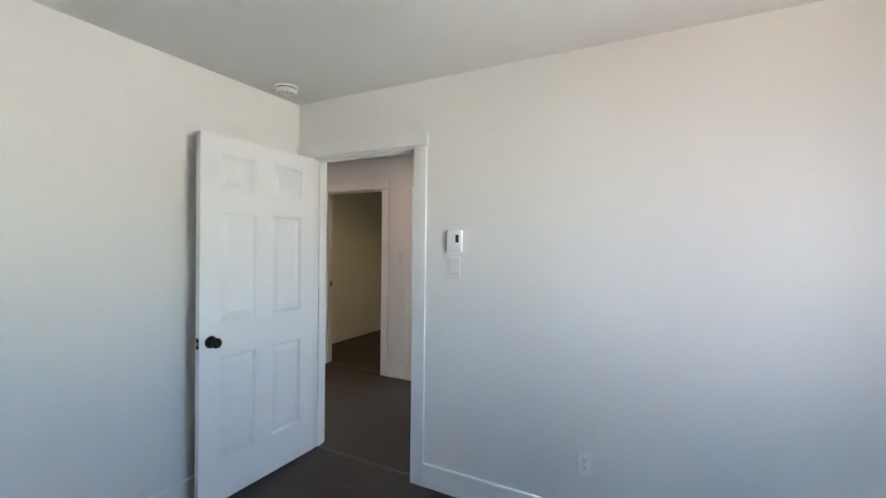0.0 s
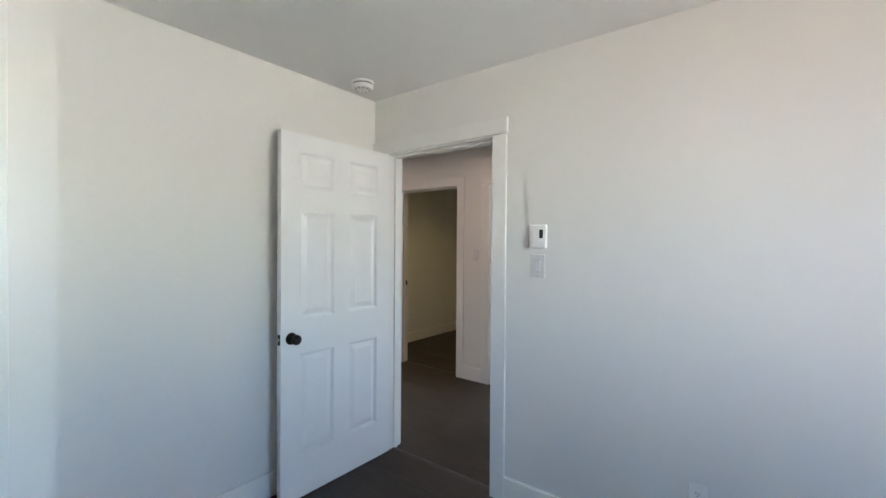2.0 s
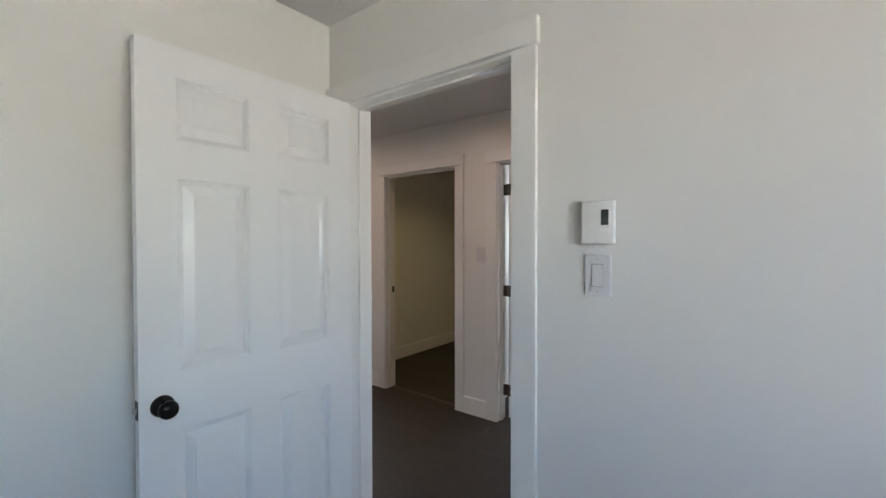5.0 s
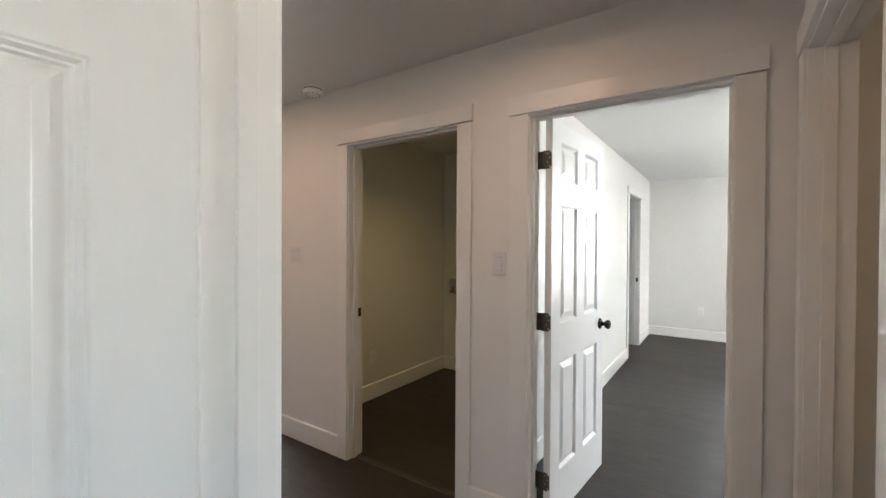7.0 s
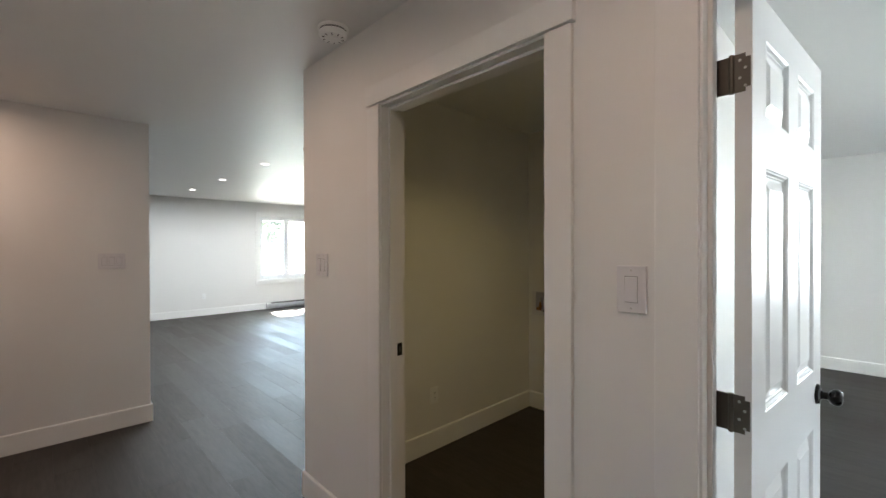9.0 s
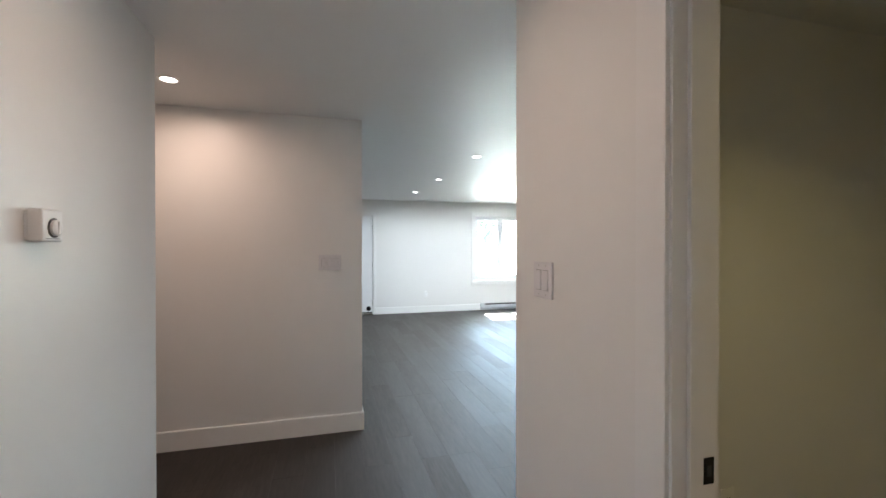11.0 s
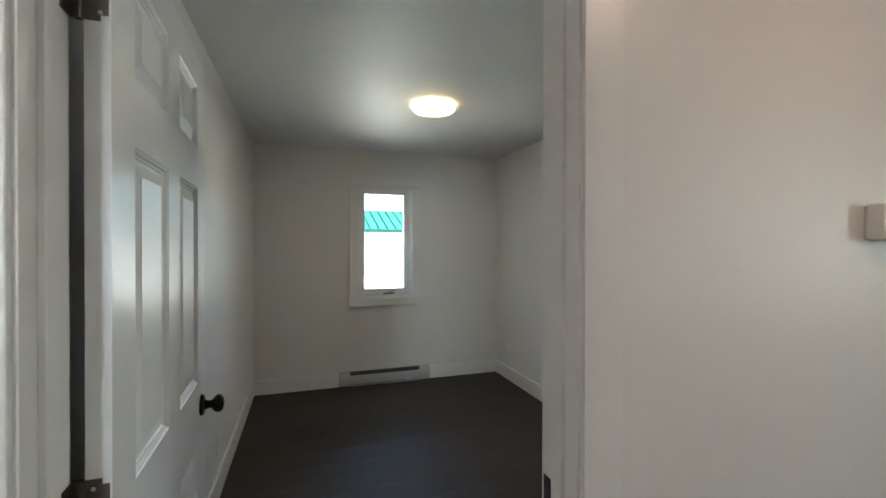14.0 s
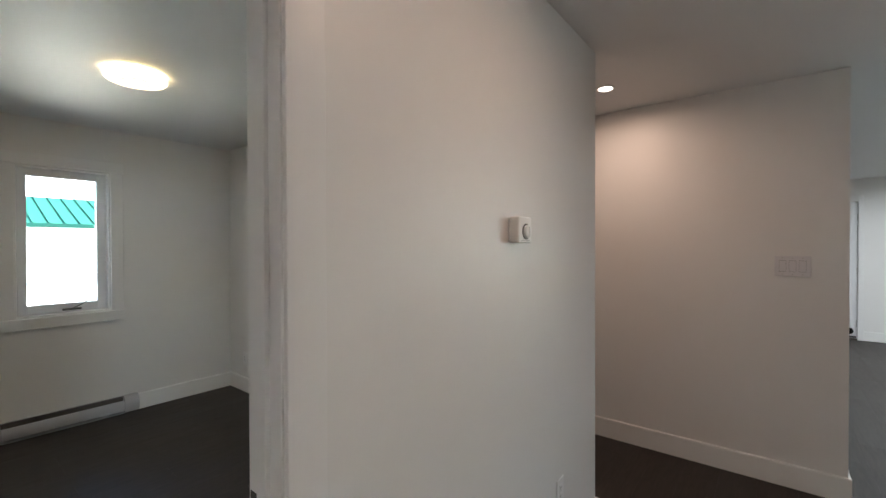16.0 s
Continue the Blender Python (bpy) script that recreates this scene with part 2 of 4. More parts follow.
def wall(name, along, a0, a1, t0, t1, holes=(), z0=0.0, z1=H, mat=None, label="smooth white painted drywall wall"):
    """A wall along x or y from a0 to a1, between t0 and t1 across, with holes (a, b, low, high)."""
    ac = sorted({a0, a1, *(h[0] for h in holes), *(h[1] for h in holes)})
    zc = sorted({z0, z1, *(h[2] for h in holes), *(h[3] for h in holes)})
    zc = [z for z in zc if z0 <= z <= z1]

    def solid(i, k):
        if not (0 <= i < len(ac) - 1 and 0 <= k < len(zc) - 1):
            return False
        a, z = (ac[i] + ac[i + 1]) / 2, (zc[k] + zc[k + 1]) / 2
        return not any(h[0] < a < h[1] and h[2] < z < h[3] for h in holes)

    bm = bmesh.new()

    def quad(*ps):
        bm.faces.new([bm.verts.new((p[0], p[1], p[2]) if along == "x" else (p[1], p[0], p[2])) for p in ps])

    for i in range(len(ac) - 1):
        for k in range(len(zc) - 1):
            if not solid(i, k):
                continue
            a, b, c, d = ac[i], ac[i + 1], zc[k], zc[k + 1]
            quad((a, t0, c), (b, t0, c), (b, t0, d), (a, t0, d))
            quad((a, t1, c), (a, t1, d), (b, t1, d), (b, t1, c))
            if not solid(i - 1, k):
                quad((a, t0, c), (a, t0, d), (a, t1, d), (a, t1, c))
            if not solid(i + 1, k):
                quad((b, t0, c), (b, t1, c), (b, t1, d), (b, t0, d))
            if not solid(i, k - 1):
                quad((a, t0, c), (a, t1, c), (b, t1, c), (b, t0, c))
            if not solid(i, k + 1):
                quad((a, t0, d), (b, t0, d), (b, t1, d), (a, t1, d))
    bmesh.ops.remove_doubles(bm, verts=bm.verts, dist=1e-5)
    return tagged(done(bm, name, mat or WALL), label, "wall", kind="structure")


# ---- the shell ----
OPEN = 2.04
J = 0.02
A_DOOR, D_DOOR = (0.150, 0.970), (-1.085, -0.250)
L_DOOR, C_DOOR = (-1.266, -0.438), (-0.022, 0.781)
E_DOOR, K_DOOR = (0.66, 1.50), (5.35, 6.15)


def hole(d, top=OPEN):
    return (d[0] - J, d[1] + J, 0.0, top + J)


A_WIN, D_WIN = (-2.10, -0.90, 1.0, 2.05), (-1.695, -1.115, 0.905, 2.075)
W_WIN, C_WIN = (4.135, 6.22, 0.665, 2.13), (1.57, 3.30, 0.97, 2.15)
FRONT = (0.92, 1.83)
wall("wall_hall_south", "x", -2.844, 0.985, 0.0, T, [hole(A_DOOR), hole(D_DOOR)])
wall("wall_bedroom_north", "x", 0.985, XE, 0.0, T)
wall("wall_between_bedrooms", "y", YS, 0.0, -T, 0.0)
wall("wall_bedroom_west", "y", YS, 0.0, -2.844, -2.697)
wall("wall_closet_front", "y", YS, -1.81, 0.655, 0.77, [(-3.3, -1.973, 0.0, 2.06)])
wall("wall_closet_side", "x", 0.0, 0.655, -1.81 - T, -1.81)
wall("wall_hall_north", "x", -2.025, XE, YH, YH + T, [hole(L_DOOR, 2.055), hole(C_DOOR)])
wall("wall_hall_east", "y", T, YH, 0.985, 1.10, [hole(E_DOOR, 2.06)])
wall("wall_laundry_west", "y", YH + T, YN, -2.025, -1.908)
wall("wall_laundry_north", "x", -1.908, -0.359, 3.68, 3.795)
wall("wall_laundry_east", "y", YH + T, YN, -0.359, -0.244, [hole(K_DOOR, 2.06)])
wall("wall_switches", "y", YS, 1.171, -4.015, -3.90)
wall("wall_west", "y", YS, YN, XW - 0.16, XW, [W_WIN, (FRONT[0] - 0.03, FRONT[1] + 0.03, 0.0, 2.12)])
wall("wall_south", "x", XW - 0.16, XE + 0.15, YS - 0.15, YS, [D_WIN])
wall("wall_north", "x", XW - 0.16, XE + 0.15, YN, YN + 0.15, [C_WIN])
wall("wall_east", "y", YS, YN, XE, XE + 0.15, [A_WIN])
tagged(done(box(XW - 0.6, XE + 0.6, YS - 0.6, YN + 0.6, H, H + 0.25), "ceiling", CEIL), "flat matt white painted drywall ceiling", "ceiling", kind="structure")
tagged(done(box(XW - 0.16, XE + 0.15, YS - 0.15, YN + 0.15, -0.35, -0.012), "floor", material("subfloor", (0.03, 0.026, 0.023), 0.7, var=0.1)), "dark brown laminate plank floor", "floor", kind="structure")
tagged(done(box(-400, 400, -400, 400, -0.8, -0.4), "ground", PALE), "pale sunlit gravel yard around the house", "ground", kind="structure")


def baseboard(x0, y0, x1, y1, side):
    """A board on the wall line from (x0, y0) to (x1, y1), proud to that side (+1: left of the way)."""
    way = Vector((x1 - x0, y1 - y0, 0))
    n = Vector((-way.y, way.x, 0)).normalized() * side
    bm = bmesh.new()
    prof = ((0.0, 0.0), (0.014, 0.0), (0.014, 0.132), (0.012, 0.1375), (0.007, 0.14), (0.0, 0.14))
    ends = [[bm.verts.new(Vector(p) + n * d + Vector((0, 0, z))) for d, z in prof] for p in ((x0, y0, 0), (x1, y1, 0))]
    for i in range(len(prof)):
        j = (i + 1) % len(prof)
        bm.faces.new((ends[0][i], ends[0][j], ends[1][j], ends[1][i]))
    bm.faces.new(ends[0]), bm.faces.new(ends[1])
    return tagged(done(bm, "baseboard", BASE), "tall flat white painted baseboard", "baseboard", kind="structure")


CW, CT = 0.088, 0.016
B = CW
for run in (
    (A_DOOR[1] + B, 0, XE, 0, -1), (0, 0, 0, -1.81, 1), (0.77, YS, 0.77, -3.39, -1), (0, -1.81, 0.77, -1.81, 1), (0.77, -1.824, 0.77, -1.887, 1),
    (XE, YS, XE, 0, 1), (0.77, YS, XE, YS, 1),
    (D_DOOR[0] - B, T, -2.844, T, -1), (-2.844, T + 0.014, -2.844, YS, -1), (D_DOOR[1] + B, T, A_DOOR[0] - B, T, 1),
    (-T, -0.014, -T, YS, -1), (-T - 0.014, YS, -2.697, YS, -1), (-2.697, YS, -2.697, -0.014, -1), (-2.697, 0, D_DOOR[0] - B, 0, -1), (D_DOOR[1] + B, 0, -T, 0, -1),
    (L_DOOR[0] - B, YH, -2.039, YH, 1), (L_DOOR[1] + B, YH, C_DOOR[0] - B, YH, -1), (-2.025, YH, -2.025, 1.98, 1),
    (-1.908, YH + T, -1.908, 3.68, -1), (-1.894, 3.68, -0.359, 3.68, -1), (-0.359, 3.666, -0.359, YH + T, -1),
    (-0.244, YH + T, -0.244, K_DOOR[0] - B, -1), (-0.244, K_DOOR[1] + B, -0.244, YN, -1), (-0.23, YN, XE, YN, -1), (XE, YH + T, XE, YN, 1),
    (-3.90, YS, -3.90, 1.185, -1), (-3.90, 1.171, -4.015, 1.171, -1), (-4.015, 1.185, -4.015, YS, -1),
    (XW, FRONT[1] + 0.07, XW, YN, -1), (XW, YS, XW, FRONT[0] - 0.07, -1), (XW, YN, -2.025, YN, -1), (XW, YS, -4.015, YS, 1), (-3.9, YS, -2.844, YS, 1),
    (0.985, T + 0.001, 0.985, E_DOOR[0] - B, 1), (-2.025, 2.62, -2.025, YN, 1),
):
    baseboard(*run)


# ---- door frames ----
def frame_doorway(name, along, d, t0, t1, casings, top=OPEN, leaf_side=0, label="flat white painted door casing and jamb"):
    """Jambs, stops and flat casings. casings: (side -1 or +1, low end drawn, high end drawn)."""
    base = empty(name, (0, 0, 0), label, "door frame", kind="structure")

    def slab(pname, a0, a1, c0, c1, z0, z1, bevel=0.0015):
        lo, hi = min(c0, c1), max(c0, c1)
        bm = box(a0, a1, lo, hi, z0, z1, bevel, 1) if along == "x" else box(lo, hi, a0, a1, z0, z1, bevel, 1)
        return part(pname, bm, TRIM, base)

    slab("jamb", d[0] - J, d[0], t0 - 0.004, t1 + 0.004, 0, top)
    slab("jamb", d[1], d[1] + J, t0 - 0.004, t1 + 0.004, 0, top)
    slab("head_jamb", d[0] - J, d[1] + J, t0 - 0.004, t1 + 0.004, top, top + J)
    s0, s1 = (t0 + 0.045, t0 + 0.08) if leaf_side < 0 else (t1 - 0.08, t1 - 0.045)
    slab("door_stop", d[0], d[0] + 0.011, s0, s1, 0, top - 0.011)
    slab("door_stop", d[1] - 0.011, d[1], s0, s1, 0, top - 0.011)
    slab("door_stop", d[0], d[1], s0, s1, top - 0.011, top)
    for side, low, high in casings:
        c0 = t1 if side > 0 else t0
        r = 0.006
        if low:
            slab("casing", d[0] - r - low, d[0] - r, c0, c0 + side * CT, 0, top + r)
        if high:
            slab("casing", d[1] + r, d[1] + r + high, c0, c0 + side * CT, 0, top + r)
        slab("head_casing", d[0] - r - (low + 0.008 if low > 0.08 else low), d[1] + r + (high + 0.008 if high > 0.08 else high), c0, c0 + side * (CT + 0.007), top + r + 0.004, top + 0.097)
    return base


frame_doorway("door_frame_1", "x", A_DOOR, 0.0, T, [(-1, 0.135, CW), (1, CW, 0)], leaf_side=-1)
frame_doorway("door_frame_2", "x", D_DOOR, 0.0, T, [(-1, CW, CW), (1, CW, CW)], leaf_side=-1)
frame_doorway("door_frame_3", "x", L_DOOR, YH, YH + T, [(-1, CW, CW), (1, CW, CW)], top=2.055, leaf_side=1)
frame_doorway("door_frame_4", "x", C_DOOR, YH, YH + T, [(-1, CW + 0.006, CW + 0.006), (1, CW, CW)], leaf_side=1)
frame_doorway("door_frame_5", "y", E_DOOR, 0.985, 1.10, [(-1, CW, CW)], top=2.06, leaf_side=1)
frame_doorway("door_frame_6", "y", K_DOOR, -0.359, -0.244, [(1, CW, CW)], top=2.06, leaf_side=1)
frame_doorway("door_frame_7", "y", (-3.28, -1.993), 0.655, 0.77, [(1, CW, CW)], leaf_side=1)


# ---- six-panel doors ----
def door_face(bm, w, y, out, lift):
    xs = (0, 0.111, w / 2 - 0.055, w / 2 + 0.055, w - 0.111, w)
    zs = (0.0, 0.235, 0.805, 1.0, 1.612, 1.735, 1.93, 2.028)

    def quad(ps):
        bm.faces.new([bm.verts.new((px, y + out * pd, pz + lift)) for px, pd, pz in ps])

    rings = ((0, 0), (0.003, -0.003), (0.006, -0.003), (0.010, -0.009), (0.013, -0.009), (0.016, -0.0125), (0.020, -0.0125), (0.047, -0.004), (0.0485, -0.003))
    for i in range(5):
        for k in range(7):
            x0, x1, z0, z1 = xs[i], xs[i + 1], zs[k], zs[k + 1]
            if i in (1, 3) and k in (1, 3, 5):
                prev = None
                for ins, dep in rings:
                    dep = min(dep, 0)
                    ring = [(x0 + ins, dep, z0 + ins), (x1 - ins, dep, z0 + ins), (x1 - ins, dep, z1 - ins), (x0 + ins, dep, z1 - ins)]
                    if prev:
                        for a in range(4):
                            quad((prev[a], prev[(a + 1) % 4], ring[(a + 1) % 4], ring[a]))
                    prev = ring
                quad(prev)
            else:
                quad(((x0, 0, z0), (x1, 0, z0), (x1, 0, z1), (x0, 0, z1)))


def panel_door(name, hinge, angle, w, swing, label, hinge_mat=BRONZE, kz=0.925, gap=0.0, group="six-panel interior doors"):
    """A leaf that runs from its hinge along local x; swing +1 or -1 puts its thickness on that local y side."""
    base = empty(name, (*hinge, 0.0), label, "door", group, rz=angle)
    th, lift = 0.035, 0.012
    y0, y1 = (0.0, th) if swing > 0 else (-th, 0.0)
    bm = bmesh.new()
    door_face(bm, w, y0, -1, lift), door_face(bm, w, y1, 1, lift)
    top = 2.028 + lift
    for ps in (((0, y0, lift), (0, y1, lift), (0, y1, top), (0, y0, top)), ((w, y0, lift), (w, y0, top), (w, y1, top), (w, y1, lift)),
               ((0, y0, top), (0, y1, top), (w, y1, top), (w, y0, top)), ((0, y0, lift), (w, y0, lift), (w, y1, lift), (0, y1, lift))):
        bm.faces.new([bm.verts.new(p) for p in ps])
    bmesh.ops.remove_doubles(bm, verts=bm.verts, dist=1e-5)
    leaf = part("leaf", bm, DOOR, base)
    kx = w - 0.062
    for side, yy in ((-1, y0), (1, y1)):
        prof = [(0.0335, 0.0), (0.0335, 0.004), (0.030, 0.009), (0.016, 0.012), (0.0125, 0.020), (0.0125, 0.030), (0.020, 0.036), (0.0265, 0.043),
                (0.0285, 0.051), (0.0265, 0.059), (0.019, 0.065), (0.008, 0.067)]
        part("knob", lathe([(r, side * h) for r, h in prof], 28, "y", (kx, yy, kz)), BLACK, base, "round matt black door knob", True)
    plate = part("latch_plate", box(w, w + 0.0015, (y0 + y1) / 2 - 0.0125, (y0 + y1) / 2 + 0.0125, kz - 0.029, kz + 0.029, 0.0006, 1), BLACK, base, "black latch plate")
    part("latch_bolt", box(w + 0.0015, w + 0.011, (y0 + y1) / 2 - 0.007, (y0 + y1) / 2 + 0.007, kz - 0.009, kz + 0.009, 0.003), STEEL, base, "bright steel latch bolt")
    ys = y0 if swing > 0 else y1
    for hz in (0.23, 1.03, 1.84):
        s = -1 if swing > 0 else 1
        hb = box(-0.0025, 0.0, min(ys, ys - s * 0.032), max(ys, ys - s * 0.032), hz - 0.045, hz + 0.045)
        bmesh.ops.bevel(hb, geom=[e for e in hb.edges if abs(e.verts[0].co.x - e.verts[1].co.x) > 0.001 and s * (e.verts[0].co.y - ys) < -0.02], offset=0.010, segments=4, affect="EDGES")
        hg = part("hinge", hb, hinge_mat, base, "brushed bronze butt hinge" if gap else "white painted butt hinge")
        part("knuckle", lathe([(0.006, hz - 0.046), (0.006, hz + 0.046)], 12, "z", (-0.002, ys + s * 0.006, 0)), hinge_mat, hg, "", True)
        for sy, dz in ((0.011, 0.030), (0.022, 0.010), (0.011, -0.012), (0.022, -0.032)):
            part("screw", lathe([(0.0035, -0.0025), (0.003, -0.0033)], 10, "x", (0, ys - s * sy, hz + dz)), STEEL if gap else hinge_mat, hg)
        if gap:
            part("jamb_leaf", box(-0.034, 0.004, min(ys + s * (gap - 0.003), ys + s * gap), max(ys + s * (gap - 0.003), ys + s * gap), hz - 0.045, hz + 0.045, 0.0008, 1), hinge_mat, hg)
            part("bridge", box(-0.003, 0.003, min(ys + s * 0.004, ys + s * gap), max(ys + s * 0.004, ys + s * gap), hz - 0.044, hz + 0.044, 0.001, 1), hinge_mat, hg)
    return base


panel_door("bedroom_door", (0.136, -0.021), -90.6, 0.800, 1, "white six-panel hollow door standing open against the wall", hinge_mat=TRIM, kz=0.912)
panel_door("bedroom_door", (-0.268, -0.006), -87.7, 0.800, -1, "white six-panel hollow door open into a dim bedroom", gap=0.018)
panel_door("bedroom_door", (0.018, YH + T - 0.012), 85.0, 0.775, -1, "white six-panel hollow door open into a bright bedroom", gap=0.040)


# ---- plates, thermostats, detectors ----
def on_wall(name, at, rz, label, category, group=""):
    """An anchor whose local x runs along the wall and local -y points out of it."""
    return empty(name, at, label, category, group, rz=rz)


def switch_plate(at, rz, gangs, label):
    w = 0.075 + 0.046 * (gangs - 1)
    base = on_wall("light_switch", at, rz, label, "light switch", "light switches")
    part("plate", box(-w / 2, w / 2, -0.0085, 0.0, -0.0605, 0.0605, 0.003, 2), SWITCH, base)
    for g in range(gangs):
        x = (g - (gangs - 1) / 2) * 0.046
        # shadow line round the rocker, put in as a grey sheet
        part("rocker_gap_shade", box(x - 0.0166, x + 0.0166, -0.0092, -0.0070, -0.0338, 0.0338), GAP, base, "grey sheet coloured as the shadow gap round the rocker")
        bm = box(x - 0.0155, x + 0.0155, -0.0125, -0.0080, -0.032, 0.032, 0.001, 1)
        for v in bm.verts:
            if v.co.y < -0.011:
                v.co.y += 0.0028 * (v.co.z + 0.032) / 0.064 - 0.001
        part("rocker", bm, SWITCH, base)
        for z in (-0.0485, 0.0485):
            part("screw", lathe([(0.003, -0.0084), (0.0022, -0.0094)], 10, "y", (x, 0, z)), STEEL, base)
    return base


def outlet(at, rz, label="white duplex wall outlet above the baseboard"):
    base = on_wall("wall_outlet", at, rz, label, "outlet", "wall outlets")
    part("plate", box(-0.035, 0.035, -0.0055, 0.0, -0.0575, 0.0575, 0.0025, 2), PLASTIC, base)
    part("receptacle", box(-0.0168, 0.0168, -0.0075, -0.005, -0.0335, 0.0335, 0.0012, 1), PLASTIC, base)
    for z in (-0.017, 0.017):
        for x, hh in ((-0.0065, 0.0045), (0.0065, 0.0036)):
            part("slot", box(x - 0.0011, x + 0.0011, -0.0079, -0.0073, z + 0.002 - hh, z + 0.002 + hh), SLOT, base)
        part("slot", lathe([(0.0024, -0.0073), (0.0024, -0.0079)], 10, "y", (0, 0, z - 0.0095)), SLOT, base)
    return base


def electronic_thermostat(at, rz):
    base = on_wall("thermostat", at, rz, "white electronic thermostat with small grey display", "thermostat")
    part("back", box(-0.042, 0.042, -0.012, 0.0, -0.058, 0.058, 0.003, 2), PLASTIC, base)
    bm = box(-0.046, 0.046, -0.030, -0.010, -0.062, 0.062, 0.004, 3)
    for v in bm.verts:
        if v.co.y < -0.02:
            v.co.z *= 0.975
    part("cover", bm, PLASTIC, base, "", True)
    part("display", box(0.010, 0.031, -0.0308, -0.029, -0.008, 0.036, 0.0008, 1), SCREEN, base, "dark grey liquid crystal display")
    part("button_bar", box(0.008, 0.033, -0.0312, -0.0295, -0.030, -0.018, 0.001, 1), PLASTIC, base)
    return base


def dial_thermostat(at, rz):
    base = on_wall("dial_thermostat", at, rz, "white wall thermostat with a round dial", "thermostat")
    part("back", box(-0.046, 0.046, -0.008, 0.0, -0.042, 0.042, 0.002, 1), PLASTIC, base)
    bm = box(-0.050, 0.050, -0.042, -0.006, -0.046, 0.046, 0.006, 3)
    for v in bm.verts:
        if v.co.y < -0.03:
            v.co.x *= 0.95
    part("cover", bm, PLASTIC, base, "", True)
    part("dial_ring", lathe([(0.028, -0.041), (0.028, -0.0435), (0.025, -0.044)], 32, "y", (0.004, 0, -0.006)), GREY, base, "dark grey ring round the dial", True)
    part("dial", lathe([(0.023, -0.042), (0.023, -0.051), (0.020, -0.054), (0.010, -0.055)], 32, "y", (0.004, 0, -0.006)), PLASTIC, base, "round white dial", True)
    part("grip", box(-0.0005, 0.0085, -0.0575, -0.054, -0.024, 0.012, 0.001, 1), PLASTIC, base)
    part("scale_mark", box(-0.030, 0.034, -0.0426, -0.0415, -0.0375, -0.0360), GREY, base)
    return base


def smoke_detector(at):
    base = empty("smoke_detector", at, "round white smoke detector under the ceiling", "smoke detector", "smoke detectors")
    part("base_plate", lathe([(0.070, 0.0), (0.070, -0.010), (0.067, -0.012)], 36), PLASTIC, base, "", True)
    part("body", lathe([(0.060, -0.012), (0.060, -0.018), (0.064, -0.020), (0.064, -0.034), (0.056, -0.044), (0.030, -0.048), (0.010, -0.048)], 36), PLASTIC, base, "", True)
    part("vent_ring", lathe([(0.0615, -0.0125), (0.0615, -0.0185)], 36), GREY, base, "dark sensing slot")
    part("test_button", lathe([(0.014, -0.047), (0.013, -0.051), (0.006, -0.052)], 20, at=(0.018, 0, 0)), PLASTIC, base, "", True)
    for i in range(10):
        a = 2 * math.pi * i / 10
        part("grille_slot", box(0.037, 0.050, -0.002, 0.002, -0.0475, -0.0445), GREY, base).matrix_basis = pose(0, 0, 0, 0, 0, math.degrees(a))
    return base


electronic_thermostat((1.262, 0.0, 1.476), 0)
switch_plate((1.256, 0.0, 1.322), 0, 1, "single white rocker light switch under the thermostat")
outlet((1.990, 0.0, 0.371), 0)
switch_plate((-0.181, YH, 1.320), 0, 1, "single white rocker switch between two doorways")
switch_plate((-1.808, YH, 1.334), 0, 2, "double white rocker light switch near the wall end")
switch_plate((-3.90, 0.926, 1.322), 90, 3, "triple white rocker light switch on the end wall")
dial_thermostat((-1.990, T, 1.505), 180)
outlet((-2.385, T, 0.385), 180)
outlet((-1.908, 2.515, 0.382), 90, "white duplex outlet on the laundry wall")
outlet((-1.452, 3.68, 0.500), 0, "white duplex outlet on the laundry wall")
outlet((0.475, YN, 0.43), 0)
outlet((XW, 2.99, 0.40), 90)
outlet((-2.697, -3.293, 0.33), 90)
outlet((-T, -1.90, 0.30), -90)
smoke_detector((0.200, -0.292, H))
smoke_detector((-1.492, 1.50, H))
smoke_detector((-7.68, 4.62, H))


# ---- recessed lights and lamps ----
def downlight(at, mat, watts, color, label, spread=172):
    base = empty("recessed_light", at, label, "ceiling light", "recessed ceiling lights")
    part("trim_ring", lathe([(0.058, 0.0), (0.058, -0.003), (0.055, -0.005), (0.044, -0.004), (0.044, 0.0)], 32), PLASTIC, base, "", True)
    part("lens", lathe([(0.0435, -0.001), (0.0435, -0.0025)], 28), mat, base, "glowing round lens")
    if watts:
        lamp = bpy.data.lights.new("downlight", "AREA")
        lamp.shape, lamp.size, lamp.energy, lamp.color, lamp.spread = "DISK", 0.08, watts, color, radians(spread)
        lo = new("downlight", lamp)
        lo.parent, lo.matrix_basis = base, pose(0, 0, -0.008)
    return base


WARM, SOFT = (1.0, 0.68, 0.51), (0.94, 0.98, 1.0)
HALL_W, LIV_W = 0.14, 0.80
downlight((-1.74, 0.80, H), LED_WARM, HALL_W, WARM, "lit warm recessed light in the hall ceiling")
downlight((0.06, 0.85, H), LED_WARM, 0.12, WARM, "lit warm recessed light in the hall ceiling")
downlight((-3.38, 0.00, H), LED_WARM, 0.20, WARM, "lit warm recessed light beside the end wall")
for px, py in ((-4.90, 2.50), (-6.55, 2.50), (-8.06, 2.46), (-6.55, 4.08), (-4.90, 4.08), (-8.06, 4.08)):
    downlight((px, py, H), LED_COOL, LIV_W, SOFT, "lit recessed light in the living room ceiling")
